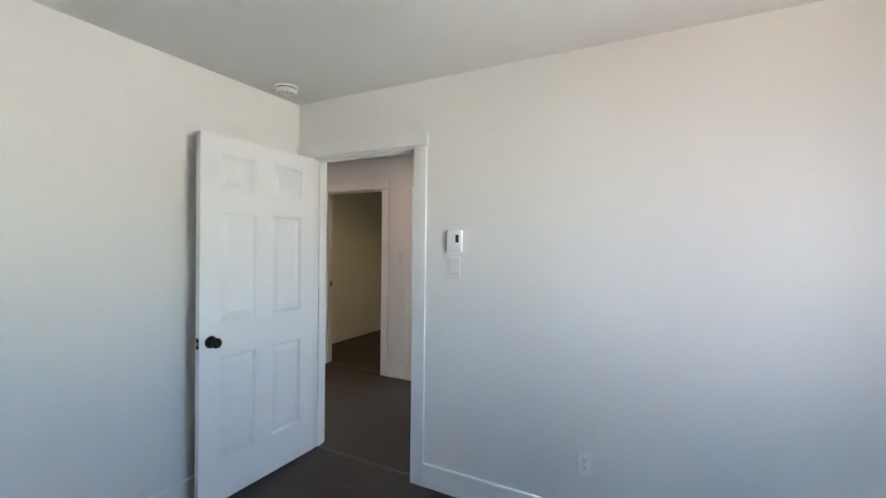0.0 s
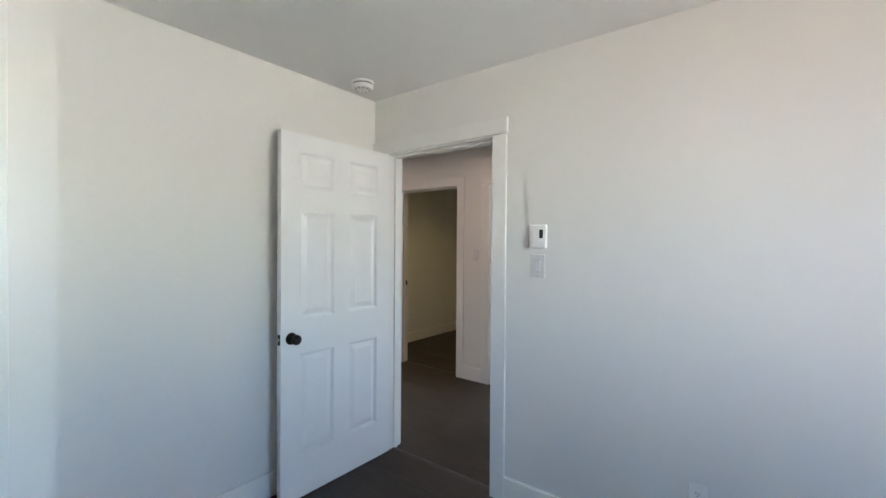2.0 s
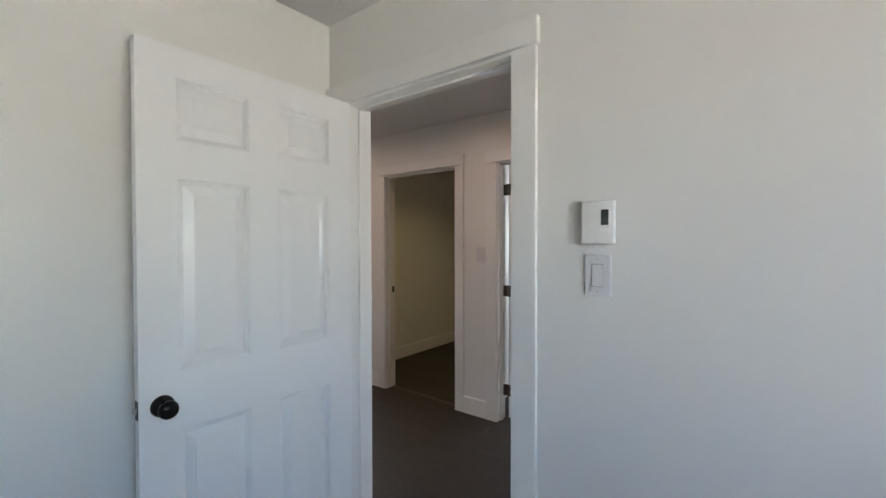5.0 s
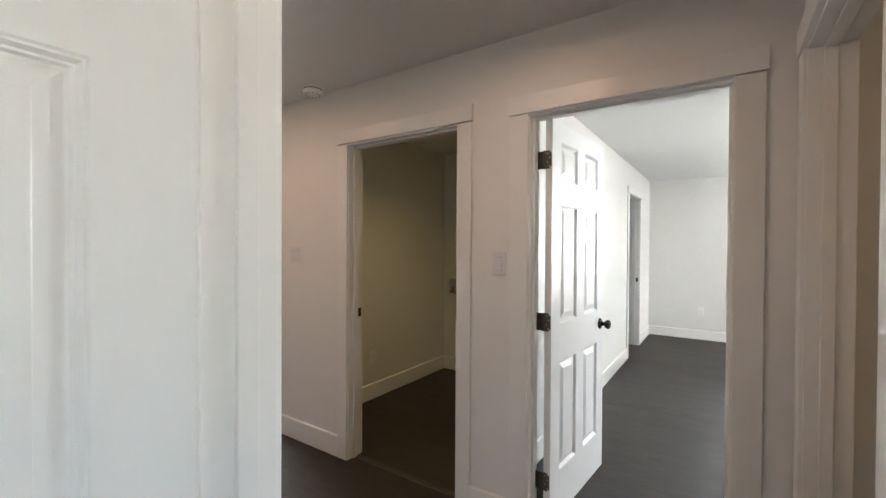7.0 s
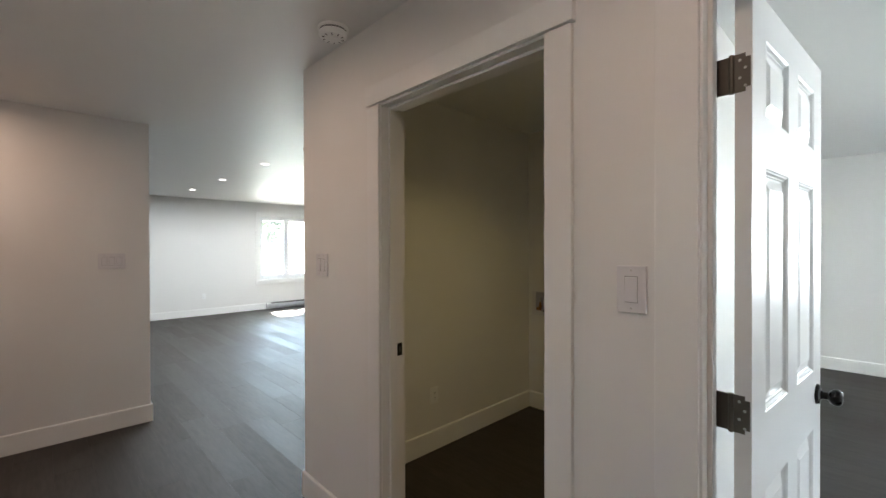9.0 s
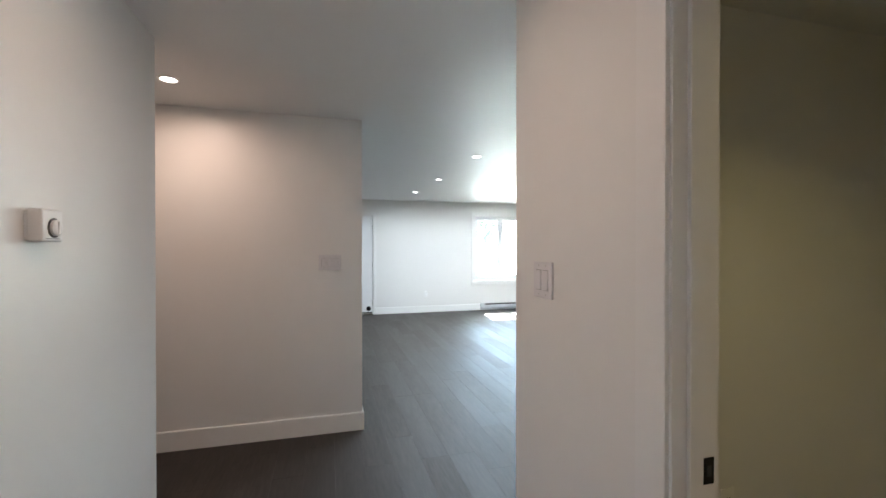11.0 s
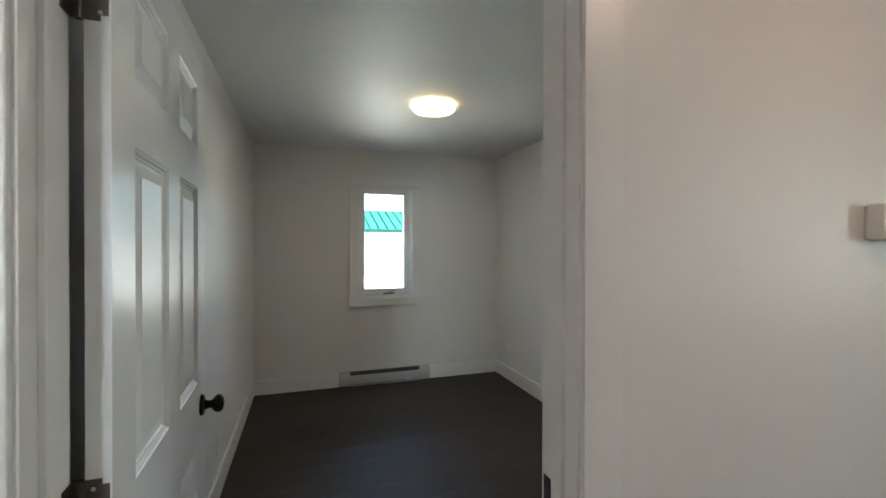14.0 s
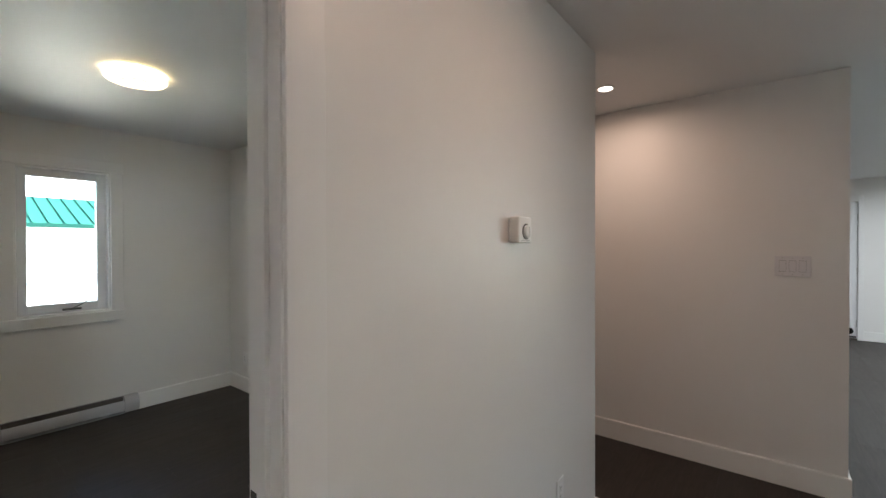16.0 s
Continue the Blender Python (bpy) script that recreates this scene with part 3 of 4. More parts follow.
downlight((-0.90, 2.50, H), LED_DIM, 0.076, (1.0, 0.77, 0.30), "lit dim warm recessed light in the laundry", 125)
downlight((2.1, 0.86, H), LED_WARM, 0.1, (1.0, 0.70, 0.42), "lit warm recessed light in the bathroom")

lamp_d = empty("flush_ceiling_lamp", (-1.455, -2.03, H), "lit round flush ceiling lamp with opal diffuser", "ceiling lamp")
part("mount", lathe([(0.136, 0.0), (0.136, -0.016)], 40), LED_RIM, lamp_d, "warm glowing rim against the ceiling")
part("diffuser", lathe([(0.136, -0.010), (0.148, -0.012), (0.152, -0.018), (0.152, -0.034), (0.145, -0.043), (0.106, -0.047), (0.02, -0.049)], 48), LED_DOME, lamp_d, "glowing opal diffuser", True)
part("ring_trim", lathe([(0.070, -0.046), (0.070, -0.053), (0.065, -0.0535), (0.065, -0.046)], 48), STEEL, lamp_d, "thin metal ring", True)
glow = bpy.data.lights.new("lamp_glow", "AREA")
glow.shape, glow.size, glow.energy, glow.color, glow.spread = "DISK", 0.25, 0.185, (1.0, 0.86, 0.68), radians(170)
glow_ob = new("lamp_glow", glow)
glow_ob.parent, glow_ob.matrix_basis = lamp_d, pose(0, 0, -0.054)


# ---- baseboard heaters ----
def heater(at, rz, length, label="white electric baseboard heater under the window"):
    base = on_wall("baseboard_heater", at, rz, label, "heater", "baseboard heaters")
    L = length / 2
    part("back_plate", box(-L, L, -0.012, 0.0, 0.010, 0.150, 0.001, 1), HEATER, base)
    skin = ((-0.050, 0.026), (-0.058, 0.030), (-0.066, 0.052), (-0.070, 0.080), (-0.068, 0.102), (-0.060, 0.116), (-0.052, 0.118))
    for side in (-1, 1):
        bm = bmesh.new()
        prof = ((-0.012, 0.012), (-0.050, 0.012), *skin[1:-1], (-0.050, 0.136), (-0.030, 0.147), (-0.012, 0.150))
        lo, hi = sorted((side * L, side * (L - 0.105)))
        ends = [[bm.verts.new((x, y, z)) for y, z in prof] for x in (lo, hi)]
        for i in range(len(prof)):
            j = (i + 1) % len(prof)
            bm.faces.new((ends[0][i], ends[0][j], ends[1][j], ends[1][i]))
        bm.faces.new(ends[0]), bm.faces.new(ends[1])
        part("end_cap", bm, HEATER, base, "", True)
    bm = bmesh.new()
    prof = (*skin, *((y + 0.003, z) for y, z in reversed(skin[1:-1])))
    ends = [[bm.verts.new((x, y, z)) for y, z in prof] for x in (-L + 0.107, L - 0.107)]
    for i in range(len(prof)):
        j = (i + 1) % len(prof)
        bm.faces.new((ends[0][i], ends[0][j], ends[1][j], ends[1][i]))
    bm.faces.new(ends[0]), bm.faces.new(ends[1])
    part("front_cover", bm, HEATER, base, "", True)
    # dark sheet over the back plate paints the shade seen through the slot
    part("slot_shade", box(-L + 0.107, L - 0.107, -0.0145, -0.0125, 0.020, 0.147), FINS, base, "dark sheet painted as the shade inside the heater")
    part("top_lip", box(-L + 0.107, L - 0.107, -0.020, -0.012, 0.1475, 0.150, 0.0008, 1), HEATER, base)
    part("bottom_lip", box(-L + 0.107, L - 0.107, -0.064, -0.012, 0.010, 0.016, 0.001, 1), HEATER, base)
    fins = bmesh.new()
    n = int((length - 0.23) / 0.012)
    for i in range(n):
        x = -L + 0.115 + i * 0.012
        box(x, x + 0.0012, -0.048, -0.015, 0.040, 0.100, bm=fins)
    tagged(part("fins", fins, FINS, base, "dark metal heating fins"), kind="stuff")
    return base


heater((-1.401, YS, 0.0), 180, 0.95)
heater((XW, 5.16, 0.0), 90, 1.80)
heater((2.10, YN, 0.0), 0, 1.55)


# ---- windows ----
def window(name, along, a0, a1, z0, z1, inner, outer, panes, room, label, crank=False, s=0.045, rail=0.008):
    """Frame, sashes and casing in a wall hole. room: +1 or -1, the side across the wall on which the room lies; panes: fractions."""
    base = empty(name, (0, 0, 0), label, "window", kind="structure")

    def slab(pname, p0, p1, c0, c1, q0, q1, mat=VINYL, parent=None, bevel=0.002, text=""):
        lo, hi = min(c0, c1), max(c0, c1)
        bm = box(p0, p1, lo, hi, q0, q1, bevel, 1) if along == "x" else box(lo, hi, p0, p1, q0, q1, bevel, 1)
        return part(pname, bm, mat, parent or base, text)

    g = inner - room * 0.075
    f0, f1 = g - room * 0.05, g
    fw = 0.022
    slab("window_frame", a0, a0 + fw, f0, f1, z0, z1), slab("window_frame", a1 - fw, a1, f0, f1, z0, z1)
    slab("window_frame", a0 + fw, a1 - fw, f0, f1, z0, z0 + fw), slab("window_frame", a0 + fw, a1 - fw, f0, f1, z1 - fw, z1)
    for e0, e1, q0, q1 in ((a0, a0 + 0.012, z0, z1), (a1 - 0.012, a1, z0, z1), (a0 + 0.012, a1 - 0.012, z1 - 0.012, z1), (a0 + 0.012, a1 - 0.012, z0, z0 + 0.012)):
        slab("jamb_liner", e0, e1, g + room * 0.001, inner + room * 0.002, q0, q1, TRIM)
    n = len(panes) - 1
    for i in range(n):
        p0, p1 = a0 + fw + (a1 - a0 - 2 * fw) * panes[i], a0 + fw + (a1 - a0 - 2 * fw) * panes[i + 1]
        m = 0.004 if i else 0.0
        sash = slab("sash", p0 + m, p0 + s, f0 + room * 0.004, f1 + room * 0.008, z0 + fw, z1 - fw)
        slab("sash_rail", p1 - s, p1, f0 + room * 0.004, f1 + room * 0.008, z0 + fw, z1 - fw, parent=sash)
        slab("sash_rail", p0 + s, p1 - s, f0 + room * 0.004, f1 + room * 0.008, z0 + fw, z0 + fw + s + rail, parent=sash)
        slab("sash_rail", p0 + s, p1 - s, f0 + room * 0.004, f1 + room * 0.008, z1 - fw - s, z1 - fw, parent=sash)
        pane = slab("pane", p0 + s, p1 - s, g - room * 0.03, g - room * 0.026, z0 + fw + s + rail, z1 - fw - s, GLASS, bevel=0)
        pane.visible_shadow = False
    c0, c1 = inner, inner + room * CT
    slab("casing", a0 - CW, a0, c0, c1, z0, z1, TRIM), slab("casing", a1, a1 + CW, c0, c1, z0, z1, TRIM)
    slab("head_casing", a0 - CW - 0.008, a1 + CW + 0.008, c0, inner + room * (CT + 0.008), z1 + 0.003, z1 + 0.09, TRIM)
    slab("window_sill", a0 - CW - 0.008, a1 + CW + 0.008, c0, inner + room * (CT + 0.014), z0 - 0.085, z0 - 0.002, TRIM)
    if crank:
        x = a0 + (a1 - a0) * 0.42
        y = f1 + room * 0.008
        part("crank_base", box(x - 0.06, x + 0.06, min(y, y + room * 0.02), max(y, y + room * 0.02), z0 + 0.026, z0 + 0.042, 0.004, 2), GREY, base, "dark crank housing")
        tube([(x, y + room * 0.018, z0 + 0.04), (x - 0.05, y + room * 0.02, z0 + 0.062), (x - 0.07, y + room * 0.02, z0 + 0.07), (x - 0.09, y + room * 0.022, z0 + 0.10)], 0.004, "crank_arm", GREY, base, "folded crank arm")
    return base


window("window_1", "x", D_WIN[0], D_WIN[1], D_WIN[2], D_WIN[3], YS, YS - 0.15, (0, 1), 1, "narrow white casement window with flat casing", True, s=0.055)
window("window_2", "y", *W_WIN, XW, XW - 0.16, (0, 0.305, 0.648, 1), 1, "wide white three-pane living room window", s=0.062, rail=0.045)
window("window_3", "x", *C_WIN, YN, YN + 0.15, (0, 0.5, 1), -1, "white two-pane bedroom window with flat casing")
window("window_4", "y", *A_WIN, XE, XE + 0.15, (0, 0.5, 1), -1, "white two-pane bedroom window with flat casing")

# ---- unseen overhang added outside the west wall to shorten the sun patch ----
eave = empty("sun_cut_eave", (XW - 0.16, 5.2, 2.42), "unseen white overhang added to cut the sun in the living room window", "roof", kind="structure")
part("soffit", box(-0.50, 0.0, -3.2, 2.2, 0.0, 0.02), SIDING, eave)
part("fascia", box(-0.52, -0.50, -3.2, 2.2, -0.03, 0.14), SIDING, eave)

# ---- front door ----
fd = empty("door_1", (XW, 0, 0), "pale steel front door with black lever lock", "door", kind="structure")
part("door_frame", box(-0.10, 0.004, FRONT[0] - 0.03, FRONT[0], 0, 2.09, 0.002, 1), TRIM, fd)
part("door_frame", box(-0.10, 0.004, FRONT[1], FRONT[1] + 0.03, 0, 2.09, 0.002, 1), TRIM, fd)
part("door_frame", box(-0.10, 0.004, FRONT[0] - 0.03, FRONT[1] + 0.03, 2.09, 2.12, 0.002, 1), TRIM, fd)
part("casing", box(0.0, CT, FRONT[1] + 0.006, FRONT[1] + 0.07, 0, 2.10, 0.002, 1), TRIM, fd)
part("casing", box(0.0, CT, FRONT[0] - 0.07, FRONT[0] - 0.006, 0, 2.10, 0.002, 1), TRIM, fd)
part("casing", box(0.0, CT, FRONT[0] - 0.07, FRONT[1] + 0.07, 2.102, 2.18, 0.002, 1), TRIM, fd)
leaf = part("leaf", box(-0.055, -0.012, FRONT[0] + 0.0005, FRONT[1] - 0.0005, 0.026, 2.0895, 0.0005, 1), DOOR, fd)
part("stop", box(-0.075, -0.056, FRONT[0], FRONT[0] + 0.03, 0.024, 2.09), TRIM, fd)
part("stop", box(-0.075, -0.056, FRONT[1] - 0.03, FRONT[1], 0.024, 2.09), TRIM, fd)
part("stop", box(-0.075, -0.056, FRONT[0] + 0.03, FRONT[1] - 0.03, 2.06, 2.09), TRIM, fd)
part("threshold", box(-0.14, 0.03, FRONT[0], FRONT[1], 0.0, 0.024, 0.004, 1), BRONZE, fd, "dark metal threshold")
part("sweep", box(-0.012, -0.004, FRONT[0] + 0.01, FRONT[1] - 0.01, 0.03, 0.055), SLOT, fd, "black rubber door sweep")
part("kick_stop", lathe([(0.044, 0.0), (0.050, 0.012), (0.046, 0.03), (0.014, 0.04)], 18, "x", (-0.012, FRONT[1] - 0.085, 0.13)), BLACK, fd, "round black rubber kick stop", True)
for hz in (0.25, 1.05, 1.86):
    part("hinge", lathe([(0.007, hz - 0.05), (0.007, hz + 0.05)], 10, "z", (-0.006, FRONT[1], 0)), STEEL, fd, "steel hinge", True)

# ---- closet sliding doors in the first bedroom ----
cl = empty("sliding_closet_door", (0.750, -2.64, 0), "light oak sliding closet doors in a white track", "closet door")
part("slab", box(-0.018, 0.018, -0.02, 0.645, 0.015, 1.985, 0.003, 1), CLOSET, cl)
part("slab", box(-0.062, -0.026, -0.66, 0.02, 0.015, 1.985, 0.003, 1), CLOSET, cl)
part("track", box(-0.07, 0.03, -0.655, 0.645, 1.985, 2.038, 0.002, 1), STEEL, cl, "white steel top track")
part("floor_guide", box(-0.022, 0.022, -0.02, 0.02, 0.0, 0.018, 0.002, 1), PLASTIC, cl)

# ---- strike plates ----
def strike(at, rz):
    base = on_wall("strike_plate", at, rz, "small black strike plate on a white jamb", "strike plate", "strike plates")
    part("plate", box(-0.014, 0.014, -0.002, 0.0, -0.029, 0.029, 0.0008, 1), BLACK, base)
    part("hole", box(-0.006, 0.006, -0.0026, -0.0018, -0.012, 0.012), SLOT, base, "dark latch hole")
    return base


strike((L_DOOR[0], YH + T - 0.02, 0.960), 90)
strike((D_DOOR[0], 0.018, 0.925), 90)
strike((K_DOOR[1], -0.27, 0.93), 0).matrix_basis = pose(-0.27, K_DOOR[1], 0.93, 0, 0, 0)

# ---- floor strips in the doorways, door stop ----
STRIP = material("brown floor strip", (0.05, 0.042, 0.036), 0.42, var=0.1, var_scale=8)


def floor_strip(x0, x1, y):
    base = empty("threshold_strip", ((x0 + x1) / 2, y, 0), "low dark brown transition strip on the doorway floor", "threshold", "doorway floor strips")
    w = (x1 - x0) / 2 - 0.002
    bm = bmesh.new()
    prof = ((-0.022, 0.0), (-0.019, 0.0025), (-0.006, 0.005), (0.006, 0.005), (0.019, 0.0025), (0.022, 0.0))
    ends = [[bm.verts.new((x, py, pz)) for py, pz in prof] for x in (-w, w)]
    for i in range(len(prof)):
        j = (i + 1) % len(prof)
        bm.faces.new((ends[0][i], ends[0][j], ends[1][j], ends[1][i]))
    bm.faces.new(ends[0]), bm.faces.new(ends[1])
    part("strip", bm, STRIP, base)


floor_strip(A_DOOR[0], A_DOOR[1], 0.045)
floor_strip(L_DOOR[0], L_DOOR[1], YH + 0.07)

# ---- kitchen pantry behind the hall wall ----
pan = empty("pantry_cabinet", (-2.025, 1.98, 0), "tall white pantry cabinet with crown moulding", "cabinet")
part("body", box(-0.575, -0.002, 0.0, 0.62, 0.09, 2.06, 0.002, 1), TRIM, pan)
part("toe_kick", box(-0.52, -0.002, 0.0, 0.62, 0.0, 0.09), TRIM, pan)
part("door", box(-0.597, -0.577, 0.004, 0.616, 0.10, 2.04, 0.003, 1), TRIM, pan)
bm = bmesh.new()
levels = ((0.0, 2.06), (0.012, 2.065), (0.014, 2.085), (0.045, 2.12), (0.052, 2.122), (0.06, 2.15), (0.06, 2.16), (0.0, 2.16))
rings = []
for o, z in levels:
    rings.append([bm.verts.new(p) for p in ((-0.002, -o, z), (-0.597 - o, -o, z), (-0.597 - o, 0.62 + o, z), (-0.002, 0.62 + o, z))])
for a, b in zip(rings, rings[1:]):
    for i in range(4):
        bm.faces.new((a[i], a[(i + 1) % 4], b[(i + 1) % 4], b[i]))
bm.faces.new(rings[-1]), bm.faces.new(rings[0])
part("crown", bm, TRIM, pan, "stepped crown moulding")

# ---- laundry ----
wb = empty("washer_outlet_box", (-1.722, 3.68, 0.945), "recessed white washer outlet box with two valves", "outlet box")
for x0, x1, z0, z1 in ((-0.145, -0.110, -0.120, 0.090), (0.110, 0.145, -0.120, 0.090), (-0.110, 0.110, 0.082, 0.090), (-0.110, 0.110, -0.120, -0.080)):
    part("flange", box(x0, x1, -0.006, 0.0, z0, z1, 0.001, 1), SWITCH, wb)
# back lies flush; its violet grey paints the shade of the recess
part("back", box(-0.110, 0.110, -0.004, -0.001, -0.080, 0.082), material("washer box recess shade", (0.42, 0.40, 0.49), 0.4, var=0.05), wb, "box back with the recess shade painted violet grey")
for x in (-0.055, 0.072):
    v = part("valve", lathe([(0.010, -0.075), (0.010, -0.050), (0.014, -0.048), (0.014, -0.030), (0.009, -0.028), (0.009, 0.0)], 14, "z", (x, -0.020, 0)), BRASS, wb, "brass hose valve", True)
    part("lever", box(x - 0.005, x + 0.005, -0.026, -0.014, 0.0, 0.035, 0.002, 1), STEEL, v)
    part("spout", lathe([(0.011, -0.02), (0.011, -0.046), (0.014, -0.046), (0.014, -0.058)], 14, "y", (x, 0, -0.055)), BRASS, v, "", True)
part("drain", lathe([(0.026, -0.079), (0.026, -0.072), (0.018, -0.071)], 20, "z", (0.0, -0.022, 0)), BLACK, wb, "dark drain opening", True)

hz = empty("drain_hose", (-1.5, 3.66, 0.9), "grey flexible hose looped against the laundry wall", "hose")
tube([(-0.12, -0.004, 0.035), (-0.06, -0.03, 0.055), (0.0, -0.035, 0.06), (0.07, -0.03, 0.05), (0.10, -0.03, 0.03), (0.125, -0.035, 0.0), (0.18, -0.04, -0.012), (0.24, -0.04, 0.02), (0.283, -0.03, 0.08),
      (0.296, -0.02, 0.142), (0.315, -0.012, 0.23), (0.342, -0.01, 0.36), (0.36, -0.01, 0.60), (0.38, -0.01, 0.92)], 0.0085, "tube", HOSE, hz)
hz2 = empty("water_line", (-1.5, 3.66, 0.9), "grey plastic water line looped against the laundry wall", "hose")
tube([(0.31, -0.012, 0.90), (0.305, -0.02, 0.45), (0.30, -0.035, 0.145), (0.25, -0.05, 0.155), (0.188, -0.055, 0.148), (0.120, -0.055, 0.10), (0.095, -0.05, 0.045), (0.140, -0.05, -0.02), (0.16, -0.05, -0.06), (0.158, -0.05, -0.16),
      (0.157, -0.05, -0.25), (0.178, -0.05, -0.30), (0.206, -0.05, -0.312), (0.26, -0.05, -0.255), (0.316, -0.05, -0.155), (0.352, -0.05, -0.055), (0.362, -0.05, 0.06), (0.335, -0.04, 0.118), (0.304, -0.03, 0.148), (0.33, -0.02, 0.45), (0.35, -0.012, 0.92)], 0.0075, "tube", HOSE, hz2)
part("clamp", lathe([(0.019, -0.011), (0.019, 0.011)], 14, "z", (0.298, -0.032, 0.142)), BLACK, hz2, "dark hose clamp", True)

ax = empty("air_exchanger", (-0.935, 3.68, 1.86), "white wall-mounted air exchanger with printed label", "air exchanger")
part("case", box(-0.30, 0.30, -0.26, 0.0, 0.0, 0.42, 0.006, 2), CARD, ax)
part("bottom_tray", box(-0.28, 0.30, -0.24, -0.01, -0.02, 0.0, 0.002, 1), GREY, ax, "dark underside tray")
part("logo_mark", lathe([(0.014, -0.2605), (0.014, -0.2612)], 16, "y", (-0.265, 0, 0.055)), GREY, ax, "small round printed mark")
part("printed_bar", box(-0.24, -0.17, -0.2612, -0.2602, 0.048, 0.064), GREY, ax, "grey printed word bar")
du = empty("flexible_duct", (-0.815, 3.42, 2.36), "black insulated flexible duct above the air exchanger", "duct")
bm = bmesh.new()
steps = 46
rings = []
for i in range(steps):
    u = i / (steps - 1)
    x = -0.36 + 0.78 * u
    r = 0.115 + 0.006 * math.sin(i * 1.9) + (0.012 if i % 2 else 0) - (0.03 if i < 2 else 0)
    ring = []
    for k in range(18):
        a = 2 * math.pi * k / 18
        ring.append(bm.verts.new((x, -0.06 + r * math.cos(a) + 0.02 * math.sin(3 * u), min(0.072, 0.0 + 0.7 * r * math.sin(a)) - 0.03 * u)))
    rings.append(ring)
for a, b in zip(rings, rings[1:]):
    for k in range(18):
        bm.faces.new((a[k], a[(k + 1) % 18], b[(k + 1) % 18], b[k]))
bm.faces.new(rings[0]), bm.faces.new(rings[-1])
part("sleeve", bm, DUCT, du, "", True)
part("foil_band", lathe([(0.07, -0.37), (0.085, -0.362), (0.07, -0.352)], 11, "x", (0, -0.06, -0.005)), STEEL, du, "crumpled foil band")


# ---- outside ----
def house(name, x0, x1, y0, y1, z0, eave, ridge, wallmat, roofmat, label, ribs=0.0, front=1, windows=()):
    base = empty(name, (0, 0, 0), label, "house")
    part("wall", box(x0, x1, y0, y1, z0, eave), wallmat, base)
    bm = bmesh.new()
    o = 0.4
    ym = (y0 + y1) / 2
    prof = ((y0 - o, eave - 0.02), (ym, ridge), (y1 + o, eave - 0.02), (y1 + o, eave - 0.22), (ym, ridge - 0.2), (y0 - o, eave - 0.22))
    ends = [[bm.verts.new((x, y, z)) for y, z in prof] for x in (x0 - o, x1 + o)]
    for i in range(6):
        j = (i + 1) % 6
        bm.faces.new((ends[0][i], ends[0][j], ends[1][j], ends[1][i]))
    bm.faces.new(ends[0]), bm.faces.new(ends[1])
    roof = part("roof", bm, roofmat, base)
    if ribs:
        n = int((x1 - x0 + 2 * o) / ribs)
        ye = y1 + o if front > 0 else y0 - o
        for i in range(n + 1):
            x = x0 - o + i * ribs
            rb = bmesh.new()
            vs = [rb.verts.new(p) for p in ((x - 0.028, ye, eave - 0.02), (x + 0.028, ye, eave - 0.02), (x + 0.028, ym, ridge), (x - 0.028, ym, ridge))]
            vt = [rb.verts.new(v.co + Vector((0, 0, 0.06))) for v in vs]
            rb.faces.new(vt)
            for a in range(4):
                rb.faces.new((vs[a], vs[(a + 1) % 4], vt[(a + 1) % 4], vt[a]))
            part("seam", rb, roofmat, roof)
    yf = y1 if front > 0 else y0
    for wx, wz, ww, wh in windows:
        w = part("window", box(wx - 0.08, wx + ww + 0.08, min(yf, yf + front * 0.05), max(yf, yf + front * 0.05), wz - 0.08, wz + wh + 0.08), TRIM, base)
        part("pane", box(wx, wx + ww, min(yf, yf + front * 0.06), max(yf, yf + front * 0.06), wz, wz + wh), DARKGLASS, w)
    return base


house("neighbour_house", -20, 8, -33.5, -25.5, -0.4, 2.52, 4.05, SIDING, ROOFING, "low white house with a teal metal roof", ribs=0.55)
house("far_house", 0, 18, 40, 50, -0.4, 3.0, 6.0, SIDING, SHINGLE, "white house with a grey roof across the yard", front=-1, windows=((6.5, 0.8, 1.4, 1.3), (9.0, 0.8, 1.4, 1.3), (12.5, 0.8, 1.4, 1.3)))

LEAF = material("leaf green", (0.085, 0.105, 0.085), 0.6, var=0.2, var_scale=3)
BARK = material("grey bark", (0.16, 0.14, 0.12), 0.9, var=0.25, var_scale=4, bump=0.6, bump_scale=25)


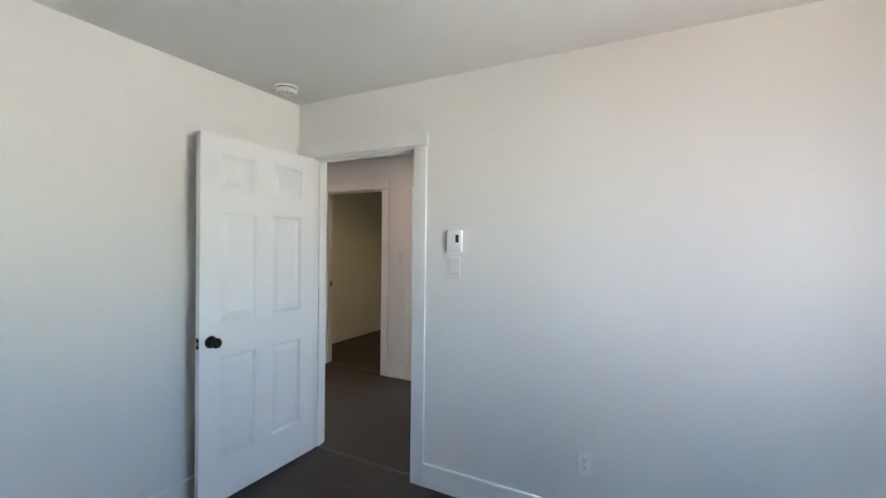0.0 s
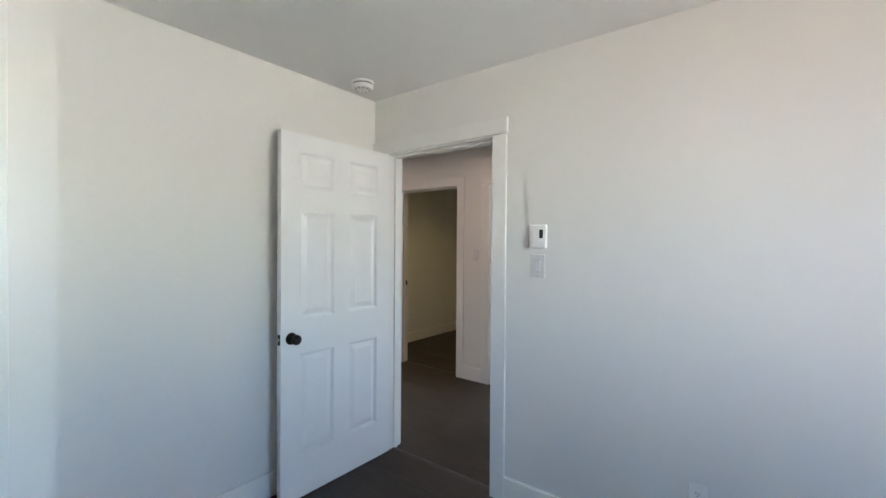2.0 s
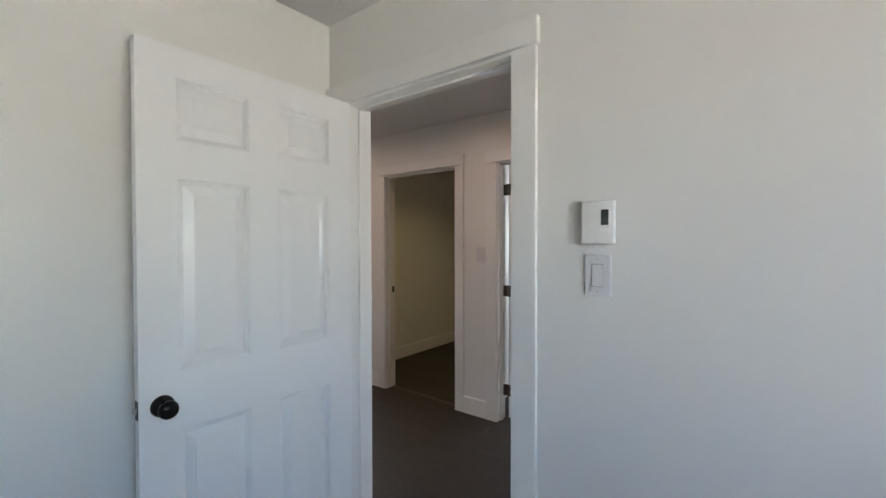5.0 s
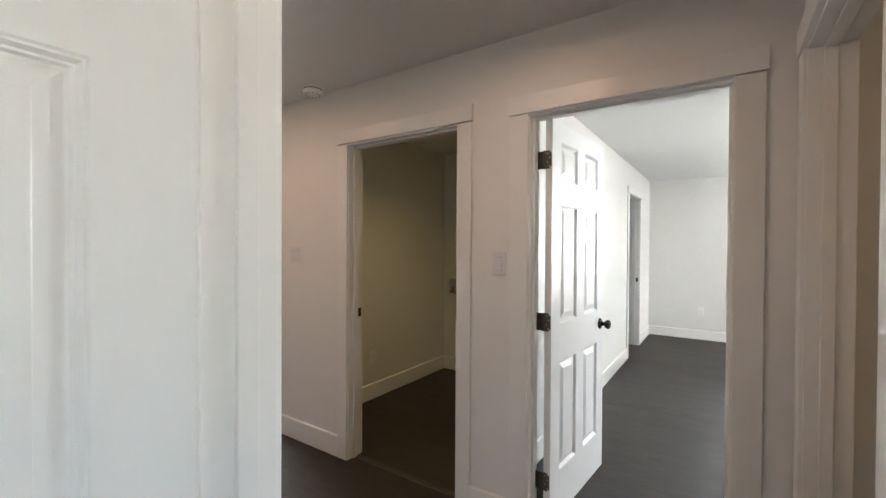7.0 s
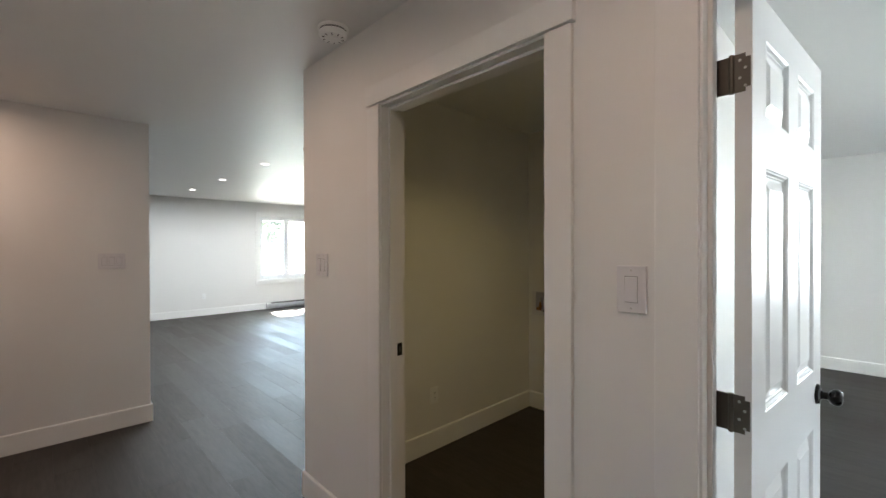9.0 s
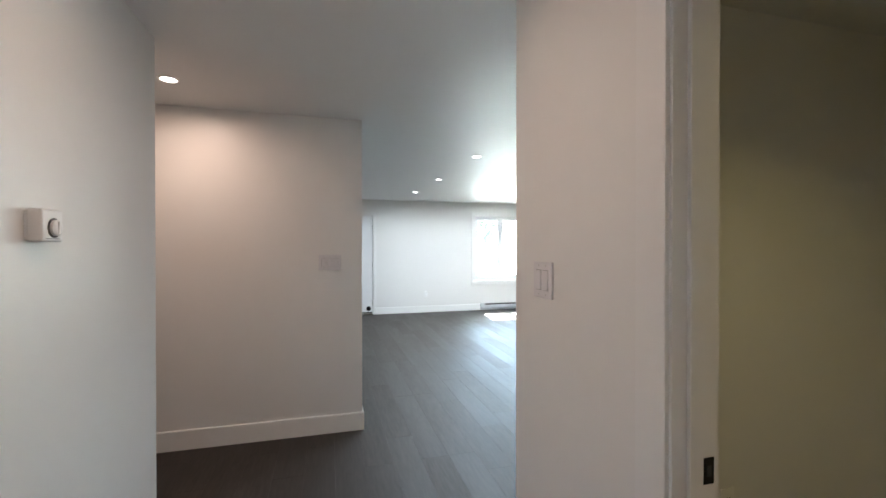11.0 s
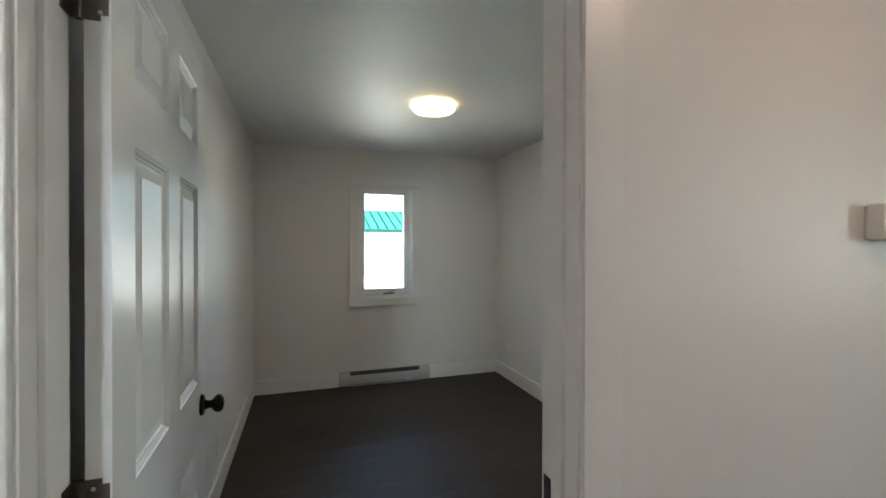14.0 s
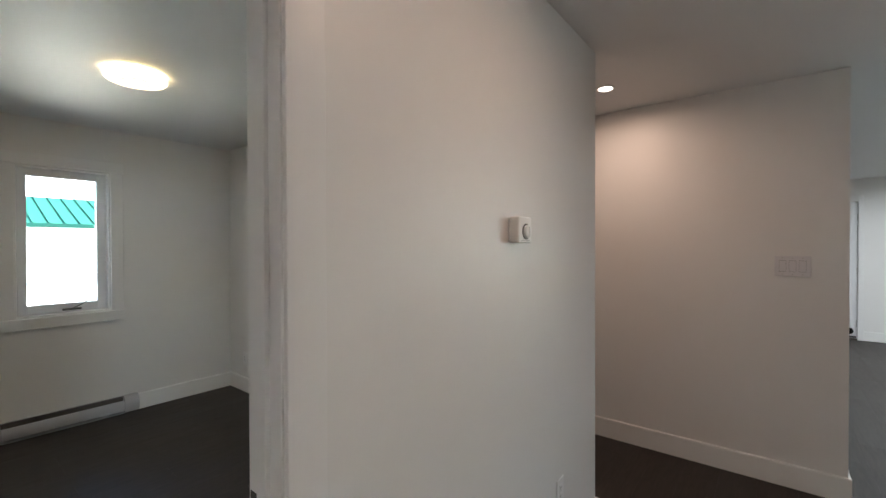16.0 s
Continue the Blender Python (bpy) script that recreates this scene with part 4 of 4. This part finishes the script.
def tree(at, height, seed, label):
    """A broad-leaved tree: tapered trunk, limbs, and a crown of leaf clumps with gaps."""
    rnd = random.Random(seed)
    base = empty("tree", at, label, "tree")
    wood = bmesh.new()
    tips = []

    def limb(a, b, r0, r1):
        way = (b - a).normalized()
        side = way.orthogonal().normalized()
        up = way.cross(side)
        rings = [[wood.verts.new(p + (side * math.cos(k * math.pi / 3) + up * math.sin(k * math.pi / 3)) * r) for k in range(6)] for p, r in ((a, r0), (b, r1))]
        for k in range(6):
            wood.faces.new((rings[0][k], rings[0][(k + 1) % 6], rings[1][(k + 1) % 6], rings[1][k]))

    fork = Vector((0.1, -0.1, height * 0.28))
    top = Vector((0.3, 0.2, height * 0.75))
    limb(Vector((0, 0, 0)), fork, height * 0.030, height * 0.022), limb(fork, top, height * 0.022, height * 0.006)
    for i in range(11):
        a = i * 2.4 + rnd.uniform(-0.4, 0.4)
        start = fork.lerp(top, i / 12)
        reach = height * rnd.uniform(0.20, 0.34) * (1 - 0.45 * i / 11)
        end = start + Vector((math.cos(a) * reach, math.sin(a) * reach, height * rnd.uniform(0.10, 0.22)))
        limb(start, end, height * 0.010, height * 0.003)
        tips += [end, start.lerp(end, 0.6)]
    tips += [top, top + Vector((0, 0, height * 0.12))]
    part("trunk", wood, BARK, base, "", True)
    verts, faces = [], []
    for tip in tips:
        for _ in range(150):
            d = Vector((rnd.gauss(0, 1), rnd.gauss(0, 1), rnd.gauss(0, 0.75))) * height * 0.062
            c, size = tip + d, height * rnd.uniform(0.008, 0.015)
            u = Vector((rnd.gauss(0, 1), rnd.gauss(0, 1), rnd.gauss(0, 1))).normalized()
            v = u.orthogonal().normalized() * size
            n0 = len(verts)
            verts += [c + u * size * 1.5, c + v, c - u * size * 1.5, c - v]
            faces.append((n0, n0 + 1, n0 + 2, n0 + 3))
    me = bpy.data.meshes.new("crown")
    me.from_pydata(verts, [], faces)
    me.materials.append(LEAF)
    crown = new("crown", me)
    crown.parent = base
    tagged(crown, kind="stuff")


tree((-46.0, 18.6, -0.4), 7.4, 3, "pale green broad-leaved tree beyond the gravel yard")

# ---- floor planks ----
PW, PL = 0.19, 1.22
PLANKS_ALONG = "x"
floor_ob = bpy.data.objects["floor"]


def plank_bm(l, w, h=0.012, b=0.0007):
    bm = bmesh.new()
    g = 0.0001
    lo = [bm.verts.new(p) for p in ((g, g, -h), (l - g, g, -h), (l - g, w - g, -h), (g, w - g, -h))]
    up = [bm.verts.new(p) for p in ((g, g, -b), (l - g, g, -b), (l - g, w - g, -b), (g, w - g, -b))]
    tp = [bm.verts.new(p) for p in ((g + b, g + b, 0), (l - g - b, g + b, 0), (l - g - b, w - g - b, 0), (g + b, w - g - b, 0))]
    for ring_a, ring_b in ((lo, up), (up, tp)):
        for k in range(4):
            bm.faces.new((ring_a[k], ring_a[(k + 1) % 4], ring_b[(k + 1) % 4], ring_b[k]))
    bm.faces.new(tp)
    return bm


def lay_planks():
    rnd = random.Random(7)
    a0, a1, c0, c1 = (XW - 0.1, XE, YS, YN) if PLANKS_ALONG == "x" else (YS, YN, XW - 0.1, XE)
    shared = {}
    rest_v, rest_f = [], []
    near = []
    row = 0
    c = c0
    while c < c1:
        w = min(PW, c1 - c)
        a = a0 - PL * rnd.choice((0.15, 0.35, 0.5, 0.65, 0.85))
        while a < a1:
            s, e = max(a, a0), min(a + PL, a1)
            if e - s > 0.02:
                x, y = (s, c) if PLANKS_ALONG == "x" else (c, s)
                mx, my = (x + (e - s) / 2, y + w / 2) if PLANKS_ALONG == "x" else (x + w / 2, y + (e - s) / 2)
                near.append((math.hypot((mx + 1.4) * 0.55, my - 0.7), s, c, e - s, w))
            a += PL
        c += PW
    near.sort()
    for i, (_, s, c, l, w) in enumerate(near):
        if i < 300:
            key = (round(l, 3), round(w, 3))
            if key not in shared:
                bm = plank_bm(*key)
                me = bpy.data.meshes.new("plank")
                bmesh.ops.recalc_face_normals(bm, faces=bm.faces)
                bm.to_mesh(me)
                bm.free()
                me.materials.append(PLANK)
                shared[key] = me
            ob = new("plank", shared[key])
            ob.parent = floor_ob
            tilt = rnd.uniform(-0.085, 0.085)
            ob.matrix_basis = pose(s, c, -0.0003, tilt, 0, 0) if PLANKS_ALONG == "x" else Matrix.Translation((c + w, s, 0)) @ pose(0, 0, 0, 0, 0, 90)
        else:
            bm = plank_bm(l, w)
            lean = rnd.uniform(-0.0015, 0.0015)
            n0 = len(rest_v)
            bm.verts.index_update()
            for v in bm.verts:
                rest_v.append((v.co.x + s, v.co.y + c, v.co.z - 0.0003 + (v.co.y - w / 2) * lean) if PLANKS_ALONG == "x" else (c + w - v.co.y, s + v.co.x, v.co.z))
            rest_f += [[n0 + v.index for v in f.verts] for f in bm.faces]
            bm.free()
    me = bpy.data.meshes.new("plank_field")
    me.from_pydata(rest_v, [], rest_f)
    me.materials.append(PLANK)
    ob = new("plank_field", me)
    ob.parent = floor_ob
    tagged(ob, kind="stuff")


lay_planks()
